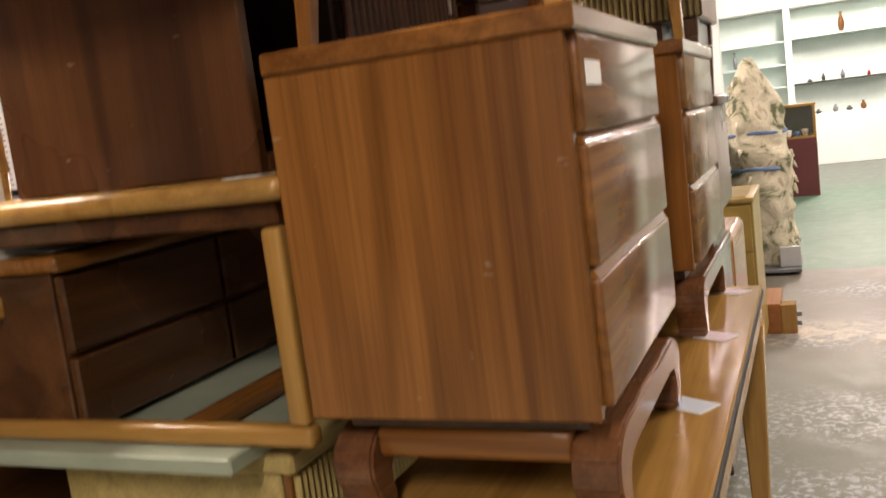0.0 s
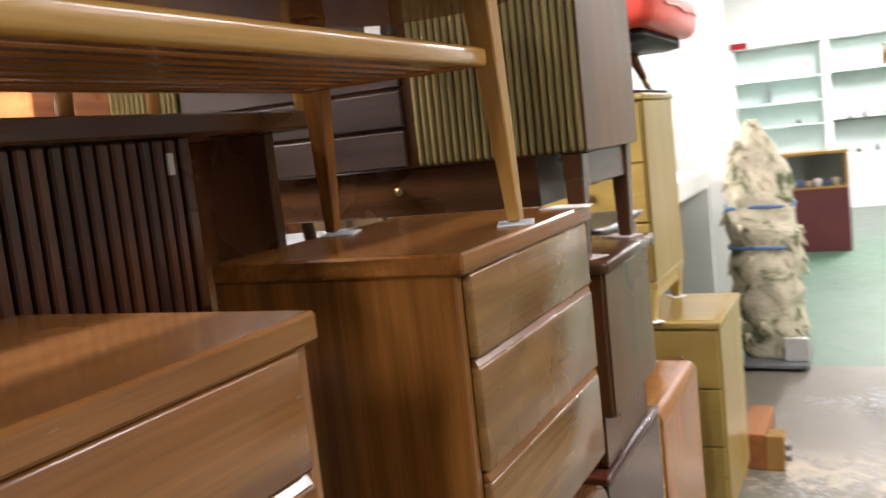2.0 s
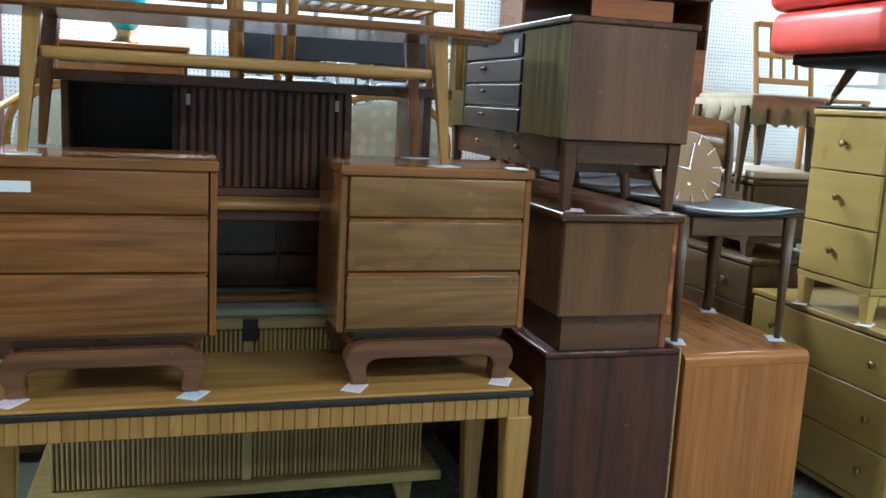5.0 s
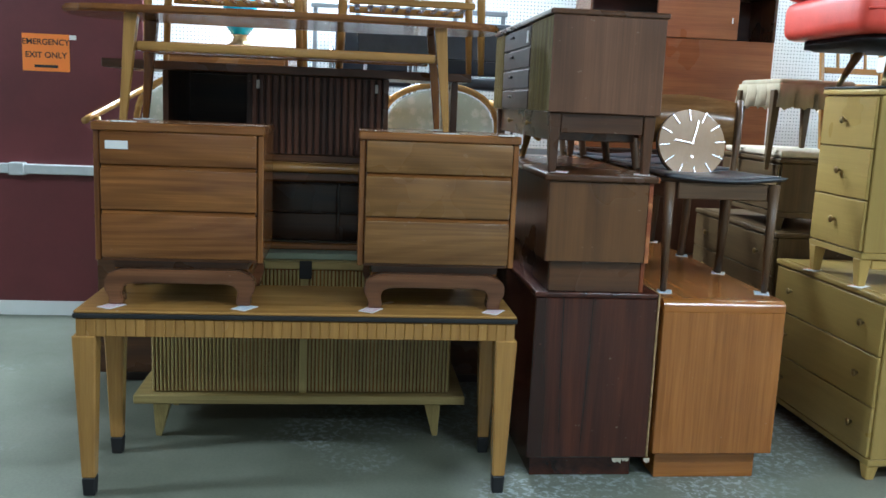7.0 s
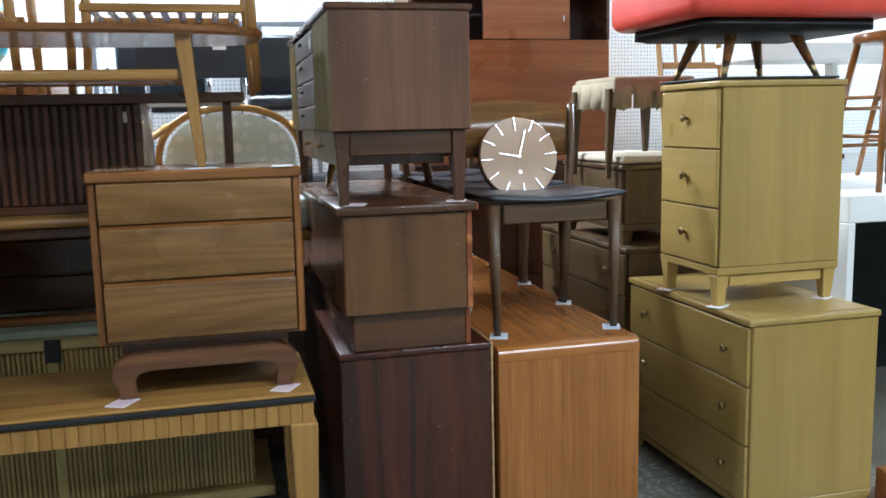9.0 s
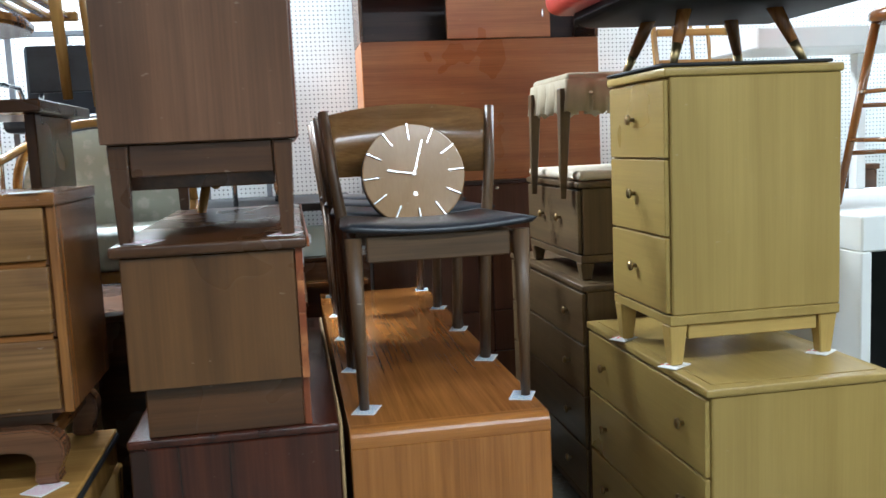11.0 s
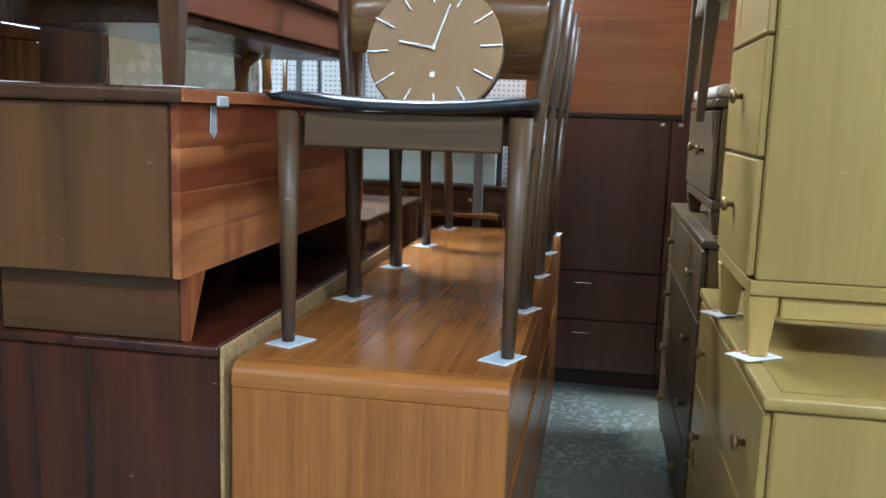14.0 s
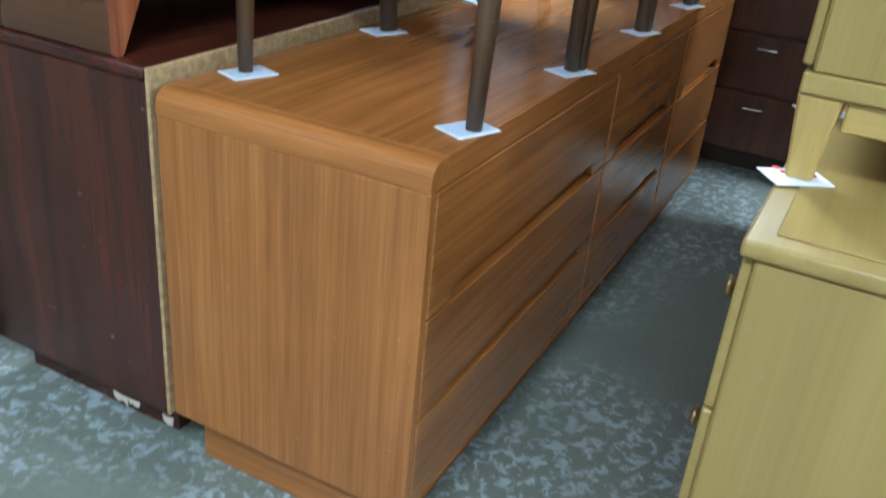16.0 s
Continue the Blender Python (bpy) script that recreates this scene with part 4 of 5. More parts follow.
# ---- blond dressers ----
def blond_dresser(name, x0, x1, y0, y1, z0, z1, leg, rows_n, knobs, mat, label, support=False):
    c = thing(name, ((x0 + x1) / 2, (y0 + y1) / 2, z0), label, "dresser")
    zb = z0 + leg
    foot = pale_rail if mat is blond else mat
    board("body", c, mat("z"), x1, x0, y0 + 0.016, y1, zb + 0.03, z1 - 0.026, 0.004)
    board("top", c, mat("x"), x1 - 0.004, x0 + 0.006, y0 - 0.004, y1 + 0.006, z1 - 0.0255, z1, 0.006, 2)
    board("top_inlay", c, mat("x"), x1 + 0.03, x0 - 0.03, y0 + 0.03, y1 - 0.03, z1 + 0.0003, z1 + 0.003, 0.001)
    board("base_rail", c, mat("x"), x1, x0, y0 + 0.006, y1, zb, zb + 0.0295, 0.003)
    h = (z1 - 0.03 - zb - 0.034) / rows_n
    for i in range(rows_n):
        a = zb + 0.034 + i * h
        d = board("drawer", c, mat("x"), x1 + 0.012, x0 - 0.012, y0, y0 + 0.0155, a + 0.002, a + h - 0.004, 0.003)
        for kx in knobs:
            knob(d, (kx, y0, a + h * 0.52), "y", -1)
    for lx in (x0 - 0.035, x1 + 0.035):
        for ly in (y0 + 0.035, y1 - 0.035):
            rod("leg", c, foot("z"), (lx, ly, z0), (lx, ly, zb), 0.026, 0.042, 4)
    board("end_rail", c, foot("y"), x0 - 0.04, x0 - 0.012, y0 + 0.07, y1 - 0.07, zb - 0.045 * (leg > 0.1), zb - 0.0005, 0.003)
    return c


blond_dresser("blond_dresser", -0.28, -1.26, 4.303, 4.868, 0.0, 0.825, 0.07, 3, (-0.43, -1.08), blond, "blond wooden three-drawer dresser with brass knobs")
blond_dresser("blond_chest", -0.50, -0.955, 4.292, 4.85, 0.8305, 1.71, 0.125, 3, (-0.74,), blond, "blond wooden chest with brass knobs stacked on a dresser")
blond_dresser("brown_dresser", -1.30, -2.42, 4.303, 4.85, 0.0, 0.955, 0.06, 4, (-1.5, -2.2), wood_b := (lambda a: wood("olive_brown", (0.125, 0.080, 0.034), (0.085, 0.052, 0.022), a, 0.4, 7)), "olive-brown four-drawer dresser beside the aisle")
blond_dresser("cushioned_cabinet", -1.38, -2.12, 4.32, 4.80, 0.9595, 1.35, 0.07, 1, (-1.62, -1.86), wood_b, "brown cabinet with cushioned top stacked on a dresser")
cs = thing("seat_cushion", (-1.75, 4.56, 1.3535), "cream padded cushion on the cabinet", "cushion")
board("pad", cs, CUSHION, -2.11, -1.385, 4.325, 4.80, 1.354, 1.392, 0.016, 4)
for x, y, m in ((-0.53, 4.322, PAPER), (-0.535, 4.81, PAPER), (-0.92, 4.315, PAPER)):
    k = card((x, y, 0.8285), m, 35, "white and red playing card under a chest leg")
    for i in range(5):
        bm = lathe([(0.006, 0.0026), (0.006, 0.0034)], (x + 0.012 * (i % 2) - 0.006 - 0.012, y - 0.03 + i * 0.013, 0.8285), 8)
        part("pip", bm, RED, k)


def skirted_stool():
    x0, x1, y0, y1, z0, z1 = -1.42, -1.92, 4.295, 4.74, 1.3925, 1.775
    c = thing("skirted_stool", ((x0 + x1) / 2, (y0 + y1) / 2, z0), "vanity stool with beige pleated skirt on stacked cabinets", "stool")
    for lx in (x0 - 0.04, x1 + 0.04):
        rod("leg", c, wood_b("z"), (lx, y1 - 0.04, z0), (lx, y1 - 0.04, z1 - 0.06), 0.018, 0.036, 4)
        # the front legs hang down before the cabinet below
        rod("leg", c, wood_b("z"), (lx, y0 - 0.012, z0 - 0.11), (lx, y0 + 0.006, z1 - 0.06), 0.016, 0.034, 4)
    board("seat", c, SKIRT, x1 + 0.004, x0 - 0.004, y0 + 0.004, y1 - 0.004, z1 - 0.06, z1, 0.02, 3)
    bm = bmesh.new()
    ring = []
    per = [((x0, y0), (x0, y1)), ((x0, y1), (x1, y1)), ((x1, y1), (x1, y0)), ((x1, y0), (x0, y0))]
    for (ax, ay), (bx, by) in per:
        for k in range(24):
            u = k / 24
            ring.append((ax + (bx - ax) * u, ay + (by - ay) * u, k))
    lev = []
    for z, amp in ((z1 - 0.025, 0.0), (z1 - 0.075, 0.006), (z1 - 0.15, 0.016)):
        row = []
        for x, y, k in ring:
            cx, cy = x - (x0 + x1) / 2, y - (y0 + y1) / 2
            s = 1 + amp * 3 * (1 if k % 6 < 4 else -0.9) + amp
            zz = z - (0.014 if k % 6 == 2 else 0) * (amp > 0.01)
            row.append(bm.verts.new(((x0 + x1) / 2 + cx * s, (y0 + y1) / 2 + cy * s, zz)))
        lev.append(row)
    n = len(ring)
    for a, b2 in zip(lev, lev[1:]):
        for k in range(n):
            if b2 is lev[2] and k % 6 == 5:
                continue
            bm.faces.new((a[k], a[(k + 1) % n], b2[(k + 1) % n], b2[k]))
    sk = part("skirt", bm, SKIRT, c, "pleated beige skirt", True)
    md = sk.modifiers.new("thick", "SOLIDIFY")
    md.thickness = 0.004


skirted_stool()


def red_chair():
    X, Y, Z = -0.76, 4.56, 1.712
    c = thing("red_armchair", (X, Y, Z), "red vinyl armchair on tapered brass-tipped legs on the chest", "armchair")
    bt = thing("black_board", (X, Y, Z), "black board lying on top of the blond chest", "board")
    ORIGIN[bt.name] = Vector((X, Y, Z))
    board("sheet", bt, BLACK, -0.95, -0.51, 4.285, 4.83, Z + 0.0015, Z + 0.011, 0.003)
    Z += 0.011
    for sx in (-1, 1):
        for sy in (-1, 1):
            a, b2 = Vector((X + sx * 0.19, Y + sy * 0.21, Z)), Vector((X + sx * 0.12, Y + sy * 0.13, Z + 0.21))
            m = a.lerp(b2, 0.28)
            rod("leg", c, walnut("z"), m, b2, 0.0155, 0.026, 14)
            rod("ferrule", c, BRASS, a, m, 0.011, 0.0155, 14, "brass ferrule")
    board("underside", c, BLACK, X - 0.30, X + 0.30, Y - 0.36, Y + 0.40, Z + 0.165, Z + 0.225, 0.05, 3, "black underside cloth")
    board("seat_base", c, RED, X - 0.36, X + 0.36, Y - 0.44, Y + 0.48, Z + 0.215, Z + 0.40, 0.05, 4)
    board("arm", c, RED, X - 0.36, X + 0.36, Y - 0.45, Y - 0.30, Z + 0.41, Z + 0.62, 0.05, 4)
    board("arm", c, RED, X - 0.36, X + 0.36, Y + 0.34, Y + 0.49, Z + 0.41, Z + 0.62, 0.05, 4)
    board("backrest", c, RED, X - 0.40, X - 0.22, Y - 0.44, Y + 0.48, Z + 0.405, Z + 0.95, 0.06, 4)
    board("seat_cushion", c, RED, X - 0.2, X + 0.37, Y - 0.29, Y + 0.33, Z + 0.405, Z + 0.52, 0.04, 4)
    part("welt", sweep([(X + 0.362, Y - 0.42 + 0.055 * k, Z + 0.31 + 0.006 * math.sin(k)) for k in range(17)], 0.006, 0.006, 8), RED, c, "", True)


red_chair()


# ---- teak wall unit at the end of the aisle ----
def wall_unit():
    f, b, y0, y1 = -2.90, -3.38, 3.64, 4.99
    c = thing("wall_unit", (-3.1, 4.3, 0), "cherry-coloured wall unit with drop front over dark doors and drawers", "cabinet")
    board("lower_body", c, umber("z"), b, f - 0.02, y0, y1, 0.08, 1.285, 0.003)
    board("plinth", c, espresso("y"), b, f - 0.06, y0 + 0.02, y1 - 0.02, 0.0, 0.0795, 0.002)
    dk = wood("unit_door", (0.165, 0.066, 0.034), (0.105, 0.042, 0.023), "z", 0.33, 5)
    for i in range(2):
        ya = y0 + i * (y1 - y0) / 2
        d = board("door", c, dk, f - 0.0195, f, ya + 0.004, ya + (y1 - y0) / 2 - 0.004, 0.572, 1.282, 0.003)
        yk = ya + (y1 - y0) / 2 - 0.05 if i == 0 else ya + 0.03
        board("pull", d, SILVER, f + 0.0005, f + 0.014, yk, yk + 0.022, 1.255, 1.27, 0.002)
        for za, zb in ((0.09, 0.33), (0.338, 0.565)):
            d = board("drawer", c, dk, f - 0.0195, f, ya + 0.004, ya + (y1 - y0) / 2 - 0.004, za, zb, 0.003)
            board("pull", d, SILVER, f + 0.0005, f + 0.02, ya + 0.28, ya + 0.36, (za + zb) / 2 + 0.06, (za + zb) / 2 + 0.065, 0.003)
    board("ledge", c, espresso("y"), b, f + 0.004, y0, y1, 1.2855, 1.305, 0.002)
    board("drop_front", c, cherry("y"), b + 0.02, f - 0.05, y0 + 0.002, y1 - 0.002, 1.306, 2.085, 0.004)
    board("cubby_side", c, umber("z"), b + 0.02, f - 0.05, y0, y0 + 0.02, 2.086, 2.40, 0.002)
    board("cubby_side", c, umber("z"), b + 0.02, f - 0.05, y1 - 0.02, y1, 2.086, 2.40, 0.002)
    board("cubby_back", c, espresso("y"), b + 0.02, b + 0.04, y0 + 0.0205, y1 - 0.0205, 2.086, 2.40, 0)
    board("upper_door", c, cherry("y"), f - 0.075, f - 0.05, 4.12, 4.71, 2.09, 2.375, 0.003)
    board("lock", c, SILVER, f - 0.0495, f - 0.044, 4.66, 4.67, 2.2, 2.24, 0.001)
    board("unit_top", c, umber("y"), b + 0.02, f - 0.04, y0 - 0.005, y1 + 0.005, 2.4005, 2.425, 0.003)


wall_unit()


# ---- rattan chairs and the things behind ----
dk = thing("support_dresser", (-1.98, 1.7, 0), "plain dark brown dresser under the rattan chairs", "dresser")
board("body", dk, umber("y"), -2.45, -1.58, 0.7, 3.25, 0.06, 0.90, 0.004)
board("top", dk, umber("y"), -2.46, -1.57, 0.69, 3.26, 0.9005, 0.925, 0.005)
board("plinth", dk, espresso("y"), -2.40, -1.64, 0.75, 3.2, 0, 0.0595, 0)


def rattan_chair(X, Y, Z):
    c = thing("rattan_armchair", (X, Y, Z), "bent rattan armchair with floral upholstery", "armchair", "rattan armchairs")
    R = honey("y")
    arch = []
    for k in range(25):
        a = math.pi * k / 24
        arch.append((X - 0.05, Y - 0.33 * math.cos(a), Z + 0.42 + 0.32 * math.sin(a) ** 0.6))
    part("back_hoop", sweep(arch, 0.018, 0.018, 10), R, c, "", True)
    for s in (-1, 1):
        arm = [(X - 0.05, Y + s * 0.28, Z + 0.66), (X + 0.06, Y + s * 0.36, Z + 0.60), (X + 0.2, Y + s * 0.42, Z + 0.545), (X + 0.36, Y + s * 0.45, Z + 0.51), (X + 0.44, Y + s * 0.46, Z + 0.49)]
        part("arm_rail", sweep(arm, 0.017, 0.017, 10), R, c, "", True)
        rod("arm_post", c, R, (X + 0.34, Y + s * 0.30, Z), (X + 0.36, Y + s * 0.425, Z + 0.51), 0.016, 0.016, 10)
        rod("back_post", c, R, (X - 0.06, Y + s * 0.3, Z), (X - 0.05, Y + s * 0.33, Z + 0.43), 0.016, 0.016, 10)
    pts = [(Y - 0.30, Z + 0.30)] + [(Y - 0.30 * math.cos(math.pi * k / 16), Z + 0.42 + 0.295 * math.sin(math.pi * k / 16) ** 0.6) for k in range(17)] + [(Y + 0.30, Z + 0.30)]
    part("back_pad", prism(pts, "x", X - 0.07, X - 0.01, 0.012, 2), FLORAL, c, "floral upholstered back")
    board("seat_pad", c, FLORAL, X - 0.04, X + 0.40, Y - 0.31, Y + 0.31, Z + 0.20, Z + 0.345, 0.04, 4, "floral seat cushion")
    board("seat_frame", c, R, X - 0.05, X + 0.40, Y - 0.33, Y + 0.33, Z + 0.16, Z + 0.1995, 0.008, 2)
    return c


rattan_chair(-1.70, 2.505, 0.9255)
copy_thing(bpy.data.objects["rattan_armchair"], pose(-1.72, 1.2, 0.9255))

sd = thing("storage_dresser", (-2.85, 1.25, 0), "brown wooden dresser standing against the pegboard", "dresser")
board("body", sd, walnut("y"), -3.3, -2.52, 0.86, 1.62, 0.08, 1.84, 0.004)
board("top", sd, walnut("y"), -3.31, -2.50, 0.85, 1.63, 1.8405, 1.87, 0.005)
board("plinth", sd, walnut("y"), -3.26, -2.58, 0.9, 1.58, 0, 0.0795, 0)
for i in range(5):
    d = board("drawer", sd, walnut("y"), -2.5195, -2.505, 0.88, 1.60, 0.1 + i * 0.345, 0.43 + i * 0.345, 0.004)
lp = thing("table_lamp", (-2.72, 1.3, 1.8705), "blue ceramic lamp body on a bronze foot", "lamp")
part("foot", lathe([(0.075, 0), (0.075, 0.012), (0.05, 0.03), (0.04, 0.06), (0.05, 0.075)], (-2.72, 1.3, 1.8705), 24), BRASS, lp, "bronze foot", True)
part("body", lathe([(0.05, 0.0755), (0.085, 0.12), (0.105, 0.2), (0.105, 0.3), (0.08, 0.37), (0.04, 0.42)], (-2.72, 1.3, 1.8705), 28), BLUELAMP, lp, "blue glazed body", True)


def chrome_chair(X, Y, Z):
    c = thing("office_chair", (X, Y, Z), "black vinyl and chrome chair piled behind the desk", "chair", "chrome chairs")
    for s in (-1, 1):
        loop = [(X - 0.2, Y + s * 0.27, Z + 0.02), (X + 0.22, Y + s * 0.27, Z + 0.02), (X + 0.26, Y + s * 0.27, Z + 0.08), (X + 0.24, Y + s * 0.27, Z + 0.58), (X + 0.18, Y + s * 0.27, Z + 0.64), (X - 0.16, Y + s * 0.27, Z + 0.64), (X - 0.22, Y + s * 0.27, Z + 0.58), (X - 0.24, Y + s * 0.27, Z + 0.08)]
        part("arm_loop", sweep(loop, 0.012, 0.012, 8, True), CHROME, c, "chrome tube loop", True)
    board("seat", c, BLACKVINYL, X - 0.22, X + 0.25, Y - 0.25, Y + 0.25, Z + 0.40, Z + 0.48, 0.03, 3)
    board("backrest", c, BLACKVINYL, X - 0.27, X - 0.21, Y - 0.25, Y + 0.25, Z + 0.50, Z + 0.86, 0.025, 3)


pb = thing("storage_platform", (-2.95, 2.55, 0), "dark storage platform against the pegboard", "platform")
board("deck", pb, BLACK, -3.36, -2.50, 1.70, 3.55, 1.22, 1.26, 0.004)
for x in (-3.3, -2.56):
    for y in (1.76, 3.49):
        board("post", pb, GREYMETAL, x - 0.02, x + 0.02, y - 0.02, y + 0.02, 0, 1.2195, 0.003)
chrome_chair(-2.82, 2.15, 1.2605)
copy_thing(bpy.data.objects["office_chair"], pose(-2.80, 2.88, 1.2605))
bb = thing("black_headboard", (-2.62, 2.5, 1.2605), "long black panel lying across the chrome chairs", "panel")
board("panel", bb, BLACKVINYL, -2.545, -2.515, 2.05, 3.0, 1.84, 2.06, 0.006)
for y in (2.1, 2.95):
    rod("leg", bb, CHROME, (-2.53, y, 1.2605), (-2.53, y, 1.8395), 0.012, 0.012, 10)
board("price_tag", bb, PAPER, -2.5145, -2.513, 2.45, 2.52, 1.99, 2.02, 0, 1, "white price tag")
bf = thing("bed_frame", (-3.3, 2.3, 1.2605), "grey metal bed frame leaning on the pegboard", "bed frame")
for y in (1.75, 2.05, 2.4, 2.75, 3.1):
    board("upright", bf, GREYMETAL, -3.34, -3.32, y - 0.015, y + 0.015, 1.2605, 2.2, 0.003)
board("top_rail", bf, GREYMETAL, -3.345, -3.315, 1.72, 3.13, 2.2005, 2.235, 0.004)
board("mid_rail", bf, GREYMETAL, -3.3195, -3.305, 1.72, 3.13, 1.7, 1.73, 0.003)


# ---- behind the blond chests: lattice chair, white shelf, stools ----
def lattice_chair(X, Y, Z):
    c = thing("lattice_chair", (X, Y, Z), "light wooden chair with lattice back", "chair")
    H = honey
    for s in (-1, 1):
        rod("back_post", c, H("z"), (X, Y + s * 0.21, Z), (X - 0.16, Y + s * 0.22, Z + 0.95), 0.02, 0.018, 4)
        rod("front_leg", c, H("z"), (X + 0.42, Y + s * 0.22, Z), (X + 0.42, Y + s * 0.22, Z + 0.44), 0.018, 0.024, 4)
        board("side_rail", c, H("x"), X + 0.0, X + 0.40, Y + s * 0.21 - 0.012, Y + s * 0.21 + 0.012, Z + 0.38, Z + 0.43, 0.003)
    board("seat", c, H("x"), X - 0.02, X + 0.45, Y - 0.24, Y + 0.24, Z + 0.44, Z + 0.465, 0.008, 2)
    for z in (0.55, 0.72, 0.92):
        xx = X - 0.16 * z / 0.95
        board("cross_rail", c, H("y"), xx - 0.01, xx + 0.01, Y - 0.2, Y + 0.2, Z + z, Z + z + 0.04, 0.003)
    for k in (-0.1, 0.0, 0.1):
        rod("spindle", c, H("z"), (X - 0.095, Y + k, Z + 0.56), (X - 0.155, Y + k, Z + 0.93), 0.012, 0.012, 4)


sb = thing("storage_chest", (-2.68, 5.5, 0), "dark wooden chest behind the aisle", "chest")
board("body", sb, umber("y"), -3.3, -2.05, 5.15, 6.1, 0.05, 1.30, 0.004)
board("top", sb, umber("y"), -3.31, -2.04, 5.14, 6.11, 1.3005, 1.33, 0.005)
board("plinth", sb, espresso("y"), -3.25, -2.1, 5.2, 6.05, 0, 0.0495, 0)
lattice_chair(-2.62, 5.45, 1.3305)
ws = thing("white_shelf", (-1.5, 6.0, 0), "white display shelf with dark open front", "shelf")
board("shelf_board", ws, WHITE, -2.0, -0.78, 5.12, 7.4, 1.09, 1.215, 0.006)
board("upright", ws, WHITE, -2.0, -0.78, 5.12, 5.16, 0.0, 1.0895, 0.004)
board("upright", ws, WHITE, -2.0, -0.78, 7.36, 7.4, 0.0, 1.0895, 0.004)
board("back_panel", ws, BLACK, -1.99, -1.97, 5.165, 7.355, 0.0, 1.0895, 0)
board("upper_board", ws, WHITE, -2.02, -1.6, 5.2, 7.4, 1.86, 1.95, 0.006)
for y in (5.9, 7.2):
    board("post", ws, WHITE, -1.99, -1.93, y, y + 0.05, 1.2155, 1.8595, 0.004)


def bar_stool(X, Y, Z, seat):
    c = thing("bar_stool", (X, Y, Z), "wooden bar stool standing on the white shelf", "stool", "bar stools")
    for sx in (-1, 1):
        for sy in (-1, 1):
            rod("leg", c, walnut("z"), (X + sx * 0.19, Y + sy * 0.19, Z), (X + sx * 0.1, Y + sy * 0.1, Z + 0.68), 0.014, 0.018, 12)
    for z, r in ((0.2, 0.163), (0.38, 0.14)):
        for s in (-1, 1):
            rod("stretcher", c, walnut("y"), (X + s * r, Y - r, Z + z), (X + s * r, Y + r, Z + z), 0.009, 0.009, 8)
            rod("stretcher", c, walnut("x"), (X - r, Y + s * r, Z + z + 0.05), (X + r, Y + s * r, Z + z + 0.05), 0.009, 0.009, 8)
    part("seat", lathe([(0.15, 0.68), (0.165, 0.69), (0.165, 0.715), (0.15, 0.73)], (X, Y, Z), 24), seat, c, "round seat", True)


bar_stool(-1.04, 5.52, 1.2155, walnut("x"))
bar_stool(-1.62, 6.2, 1.2155, GREENSEAT)


# ---- far end: wood blocks, wrapped rug, display cabinet, shelves ----
bl = thing("wood_block", (-0.24, 4.95, 0), "small wooden bed-rail block with bracket on the floor", "wood block")
board("rail", bl, cherry("y"), -0.33, -0.22, 4.93, 5.35, 0.0, 0.165, 0.004)
board("end_block", bl, honey("z"), -0.2195, -0.14, 4.93, 5.03, 0.0, 0.16, 0.004)
for z in (0.04, 0.09):
    board("bracket", bl, GREYMETAL, -0.1395, -0.115, 4.95, 4.99, z, z + 0.025, 0.003)


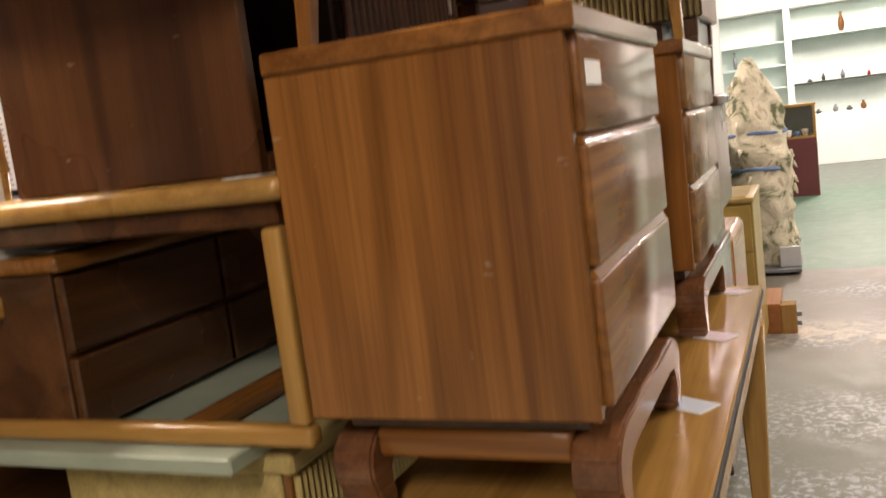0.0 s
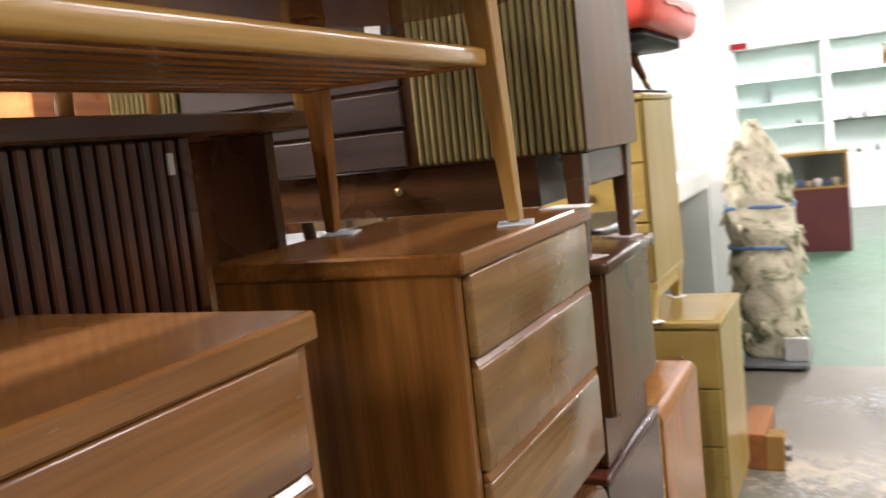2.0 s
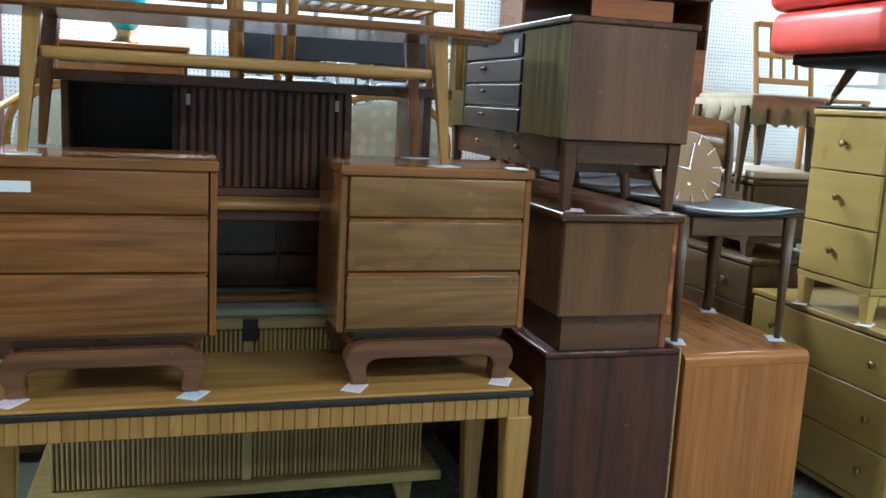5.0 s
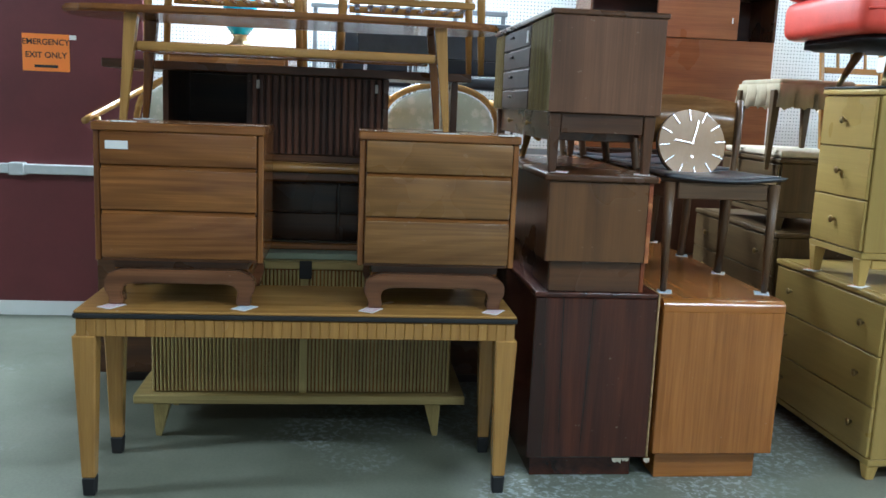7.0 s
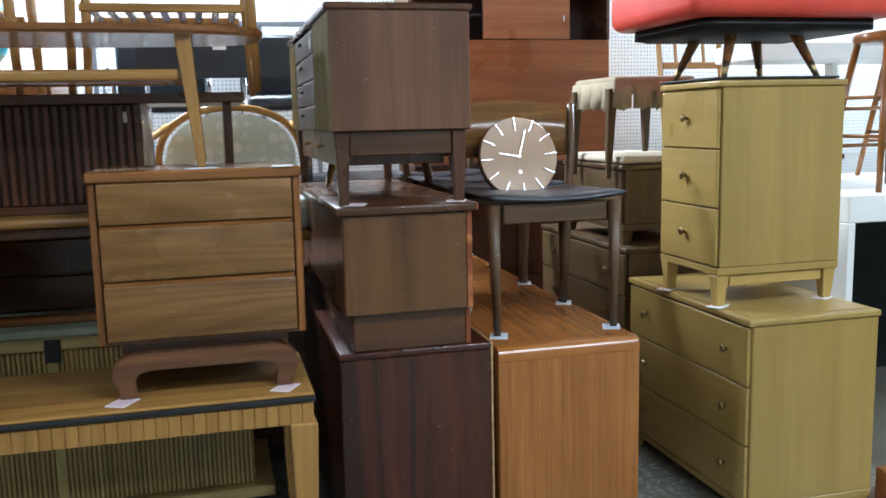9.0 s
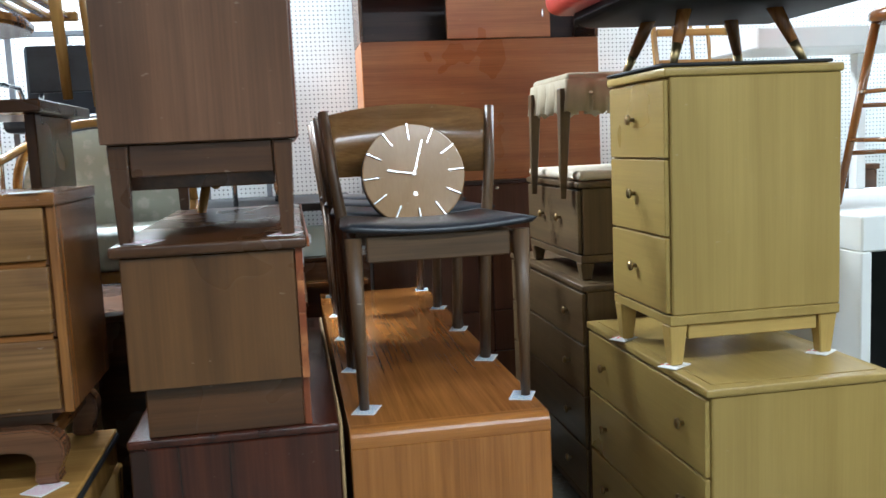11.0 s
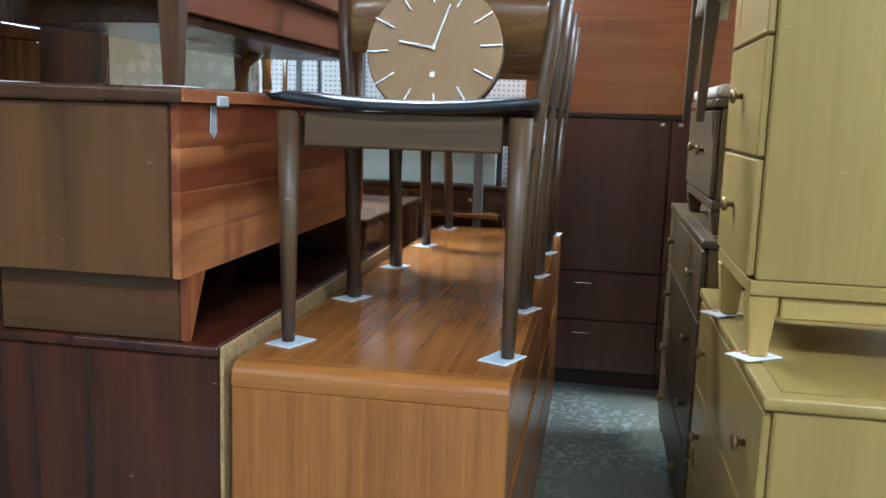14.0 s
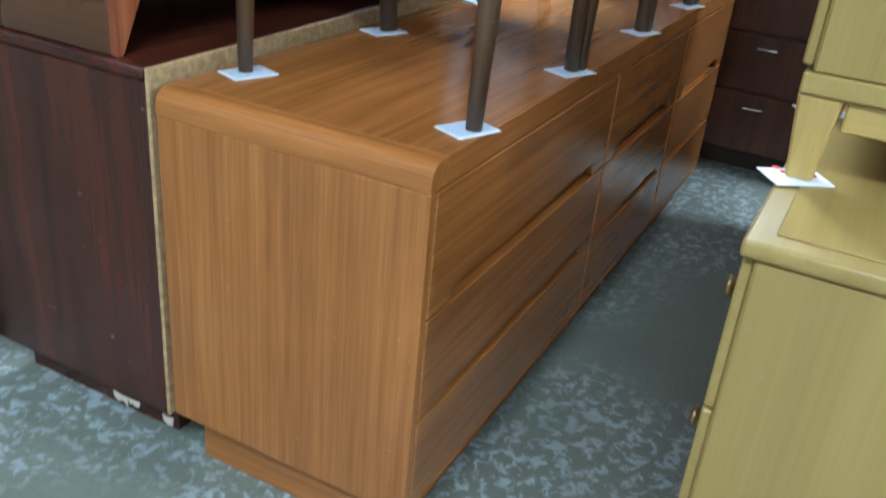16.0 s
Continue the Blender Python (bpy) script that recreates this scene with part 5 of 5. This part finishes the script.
def wrapped_rug():
    X, Y = -0.37, 6.78
    cart = thing("cart_base", (X, Y, 0), "flat grey metal cart base under the rolled rug", "cart")
    board("plate", cart, GREYMETAL, X - 0.2, X + 0.24, Y - 0.28, Y + 0.2, 0.02, 0.045, 0.004)
    board("heel", cart, STEEL, X + 0.1, X + 0.24, Y - 0.2, Y - 0.16, 0.0455, 0.19, 0.004)
    for sx in (-0.15, 0.18):
        for sy in (-0.2, 0.12):
            board("foot", cart, BLACK, X + sx - 0.02, X + sx + 0.02, Y + sy - 0.02, Y + sy + 0.02, 0, 0.0195, 0.003)
    c = thing("rolled_rug", (X, Y, 0.046), "rolled cream and olive shag rug tied with blue straps", "rug")
    bm = bmesh.new()
    rings = []
    N, M = 40, 44
    for i in range(M + 1):
        u = i / M
        z = 0.046 + 1.5 * u
        w = 0.155 + 0.04 * math.sin(u * 3.1) - (0.13 * max(0, (u - 0.72) / 0.28) ** 1.4)
        for cut in (0.47, 0.64):
            w -= 0.012 * math.exp(-((u - cut) / 0.02) ** 2)
        ring = []
        for k in range(N):
            a = k * math.tau / N
            p = Vector((math.cos(a) * w, math.sin(a) * w, z))
            r = w * (1 + 0.18 * noise.noise(p * 6) + 0.10 * noise.noise(p * 19))
            ring.append(bm.verts.new((X - 0.05 * u + 0.02 + math.cos(a) * r * 1.12, Y + math.sin(a) * r, z + 0.01 * noise.noise(p * 14) * (0 < i))))
        rings.append(ring)
    for a, b2 in zip(rings, rings[1:]):
        for k in range(N):
            bm.faces.new((a[k], a[(k + 1) % N], b2[(k + 1) % N], b2[k]))
    bm.faces.new(rings[0])
    bm.faces.new(rings[-1][::-1])
    part("roll", bm, CAMO, c, "", True)
    for u in (0.47, 0.64):
        z = 0.046 + 1.5 * u
        pts = [(X - 0.05 * u + 0.02 + 0.212 * math.cos(k * math.tau / 32), Y + 0.19 * math.sin(k * math.tau / 32), z + 0.006 * math.sin(k * 0.6)) for k in range(32)]
        part("strap", sweep(pts, 0.006, 0.012, 8, True), STRAP, c, "blue strap", True)
    random.seed(9)
    for k in range(40):
        a, u = random.uniform(0, math.tau), random.uniform(0.02, 0.95)
        w = 0.165 + 0.04 * math.sin(u * 3.1) - (0.13 * max(0, (u - 0.72) / 0.28) ** 1.4)
        p = Vector((X - 0.05 * u + 0.02 + math.cos(a) * w * 1.1, Y + math.sin(a) * w, 0.046 + 1.5 * u))
        q = p + Vector((math.cos(a) * 0.03, math.sin(a) * 0.03, -0.05))
        rod("tuft", c, CAMO, p, q, 0.02, 0.004, 6)


wrapped_rug()


def display_cabinet():
    x0, x1, y0, y1 = -0.62, 0.035, 11.16, 11.6
    c = thing("display_cabinet", (-0.3, 11.4, 0), "maroon cabinet with glass display case on top", "display cabinet")
    board("lower_body", c, MAROON, x0, x1, y0, y1, 0.0, 0.68, 0.004)
    board("case_floor", c, honey("x"), x0, x1, y0, y1, 0.6805, 0.70, 0.002)
    board("case_back", c, DARKWARE, x0, x1, y1 - 0.02, y1, 0.7005, 1.05, 0.002)
    for x in (x0, x1 - 0.03):
        board("post", c, honey("z"), x, x + 0.03, y0, y0 + 0.03, 0.7005, 1.05, 0.002)
        board("post", c, honey("z"), x, x + 0.03, y1 - 0.05, y1 - 0.021, 0.7005, 1.05, 0.002)
    board("case_top", c, honey("x"), x0 - 0.01, x1 + 0.01, y0 - 0.01, y1, 1.0505, 1.08, 0.004)
    g = board("front_pane", c, GLASS, x0 + 0.031, x1 - 0.031, y0 + 0.01, y0 + 0.014, 0.7005, 1.05, 0)
    g.visible_shadow = False
    for i in range(6):
        x = x0 + 0.08 + i * 0.09
        w = thing("small_ware", (x, y0 + 0.15, 0.7005), "small china piece in the display case", "china", "display ware")
        part("cup", lathe([(0.02, 0), (0.032, 0.03), (0.036, 0.06 + 0.02 * (i % 2))], (x, y0 + 0.15, 0.7005), 12), (PAPER, BLUEWARE, CUSHION)[i % 3], w, "", True)


display_cabinet()


def shelf_wall():
    yb, yf = 15.59, 15.25
    s = thing("shelf_wall", (1.2, 15.4, 0), "white built-in wall shelves over a solid white base", "shelf")
    board("base", s, WHITE, -3.0, 6.0, yf, yb, 0.0, 0.80, 0.004)
    board("back_panel", s, SHELFBACK, -3.0, 6.0, yb - 0.02, yb, 0.8005, 2.46, 0)
    posts = [-1.62, -0.28, 1.31, 2.9, 4.5]
    for x in posts:
        board("post", s, WHITE, x - 0.05, x + 0.05, yf, yb - 0.021, 0.8005, 2.5, 0.004)
    board("header", s, WHITE, -3.0, 6.0, yf - 0.01, yb, 2.5005, 2.62, 0.004)
    ends = [-3.0] + posts + [6.0]
    for i, (a, b2) in enumerate(zip(ends, ends[1:])):
        for z in (1.27, 1.62, 1.98) if i != 2 else (1.28, 2.0):
            board("shelf", s, DARKWARE if (i == 2 and z < 1.5) else SHELFBACK, a + 0.051, b2 - 0.051, yf + 0.02, yb - 0.021, z, z + 0.03, 0.003)
    random.seed(21)
    wares = [DARKWARE, GREYMETAL, DARKWARE, AMBER, PAPER, DARKWARE]
    spots = [(0.1, 0.8), (0.35, 0.8), (0.55, 0.8), (0.75, 0.8), (1.0, 0.8), (0.0, 1.31), (0.2, 1.31), (0.48, 1.31), (0.85, 1.31), (0.5, 2.03), (1.0, 2.03), (1.55, 1.66), (1.6, 0.8), (2.1, 1.31), (2.4, 2.02), (2.6, 1.31), (3.4, 1.31), (3.9, 0.8), (-0.7, 1.31), (-1.1, 1.66)]
    for i, (x, z) in enumerate(spots):
        h = random.uniform(0.10, 0.30) if z > 1.5 or x > 1.3 else random.uniform(0.05, 0.16)
        w = thing("vase", (x, 15.38, z + 0.001), "small glazed vase or figurine on the wall shelf", "vase", "shelf ware")
        r = random.uniform(0.03, 0.06)
        part("vessel", lathe([(r * 0.6, 0), (r, h * 0.35), (r * 0.8, h * 0.6), (r * 0.35, h * 0.8), (r * 0.5, h)], (x, 15.38, z + 0.0012), 14), wares[i % 6] if i != 8 else REDWARE, w, "", True)


shelf_wall()
yn = thing("wall_card", (0.05, 15.595, 2.78), "small cream card fixed above the shelves", "card")
board("sheet", yn, CUSHION, -0.02, 0.12, 15.588, 15.5985, 2.72, 2.98, 0)
wn = thing("wall_notice", (-1.45, 15.24, 2.5), "small red notice above the wall shelves", "notice")
board("sheet", wn, REDWARE, -1.6, -1.35, 15.232, 15.238, 2.51, 2.6, 0)


def leather_chair():
    X, Y = 1.0, 5.75
    c = thing("leather_armchair", (X, Y, 0), "black leather armchair beside the aisle", "armchair")
    board("seat_base", c, BLACKVINYL, X - 0.30, X + 0.30, Y - 0.35, Y + 0.35, 0.14, 0.44, 0.06, 4)
    for s in (-1, 1):
        board("arm", c, BLACKVINYL, X + s * 0.37 - 0.08, X + s * 0.37 + 0.08, Y - 0.36, Y + 0.36, 0.12, 0.66, 0.07, 5)
    board("backrest", c, BLACKVINYL, X - 0.32, X + 0.32, Y + 0.22, Y + 0.42, 0.40, 1.02, 0.08, 5)
    board("seat_cushion", c, BLACKVINYL, X - 0.28, X + 0.28, Y - 0.36, Y + 0.2, 0.43, 0.55, 0.05, 4)
    for sx in (-0.3, 0.3):
        for sy in (-0.28, 0.28):
            rod("leg", c, BLACK, (X + sx, Y + sy, 0), (X + sx, Y + sy, 0.15), 0.02, 0.03, 10)


leather_chair()


# ---- low console behind the chairs ----
cn = thing("low_console", (-2.74, 3.2, 0), "brown low console with small knobs behind the dresser", "console")
board("body", cn, umber("y"), -2.88, -2.62, 2.72, 3.60, 0.0, 0.95, 0.004)
board("ledge", cn, walnut("y"), -2.6195, -2.53, 2.74, 3.58, 0.83, 0.855, 0.004)
board("top", cn, umber("y"), -2.89, -2.61, 2.71, 3.61, 0.9505, 0.97, 0.004)
for y in (2.95, 3.2, 3.45):
    knob(cn, (-2.62, y, 0.905), "x", 1, 0.009)
pl_ = thing("pale_panel", (-2.72, 3.2, 0.97), "pale blue-green panel standing on the console", "panel")
board("panel", pl_, SHELFBACK, -2.70, -2.68, 2.78, 3.55, 0.9705, 1.13, 0.003)
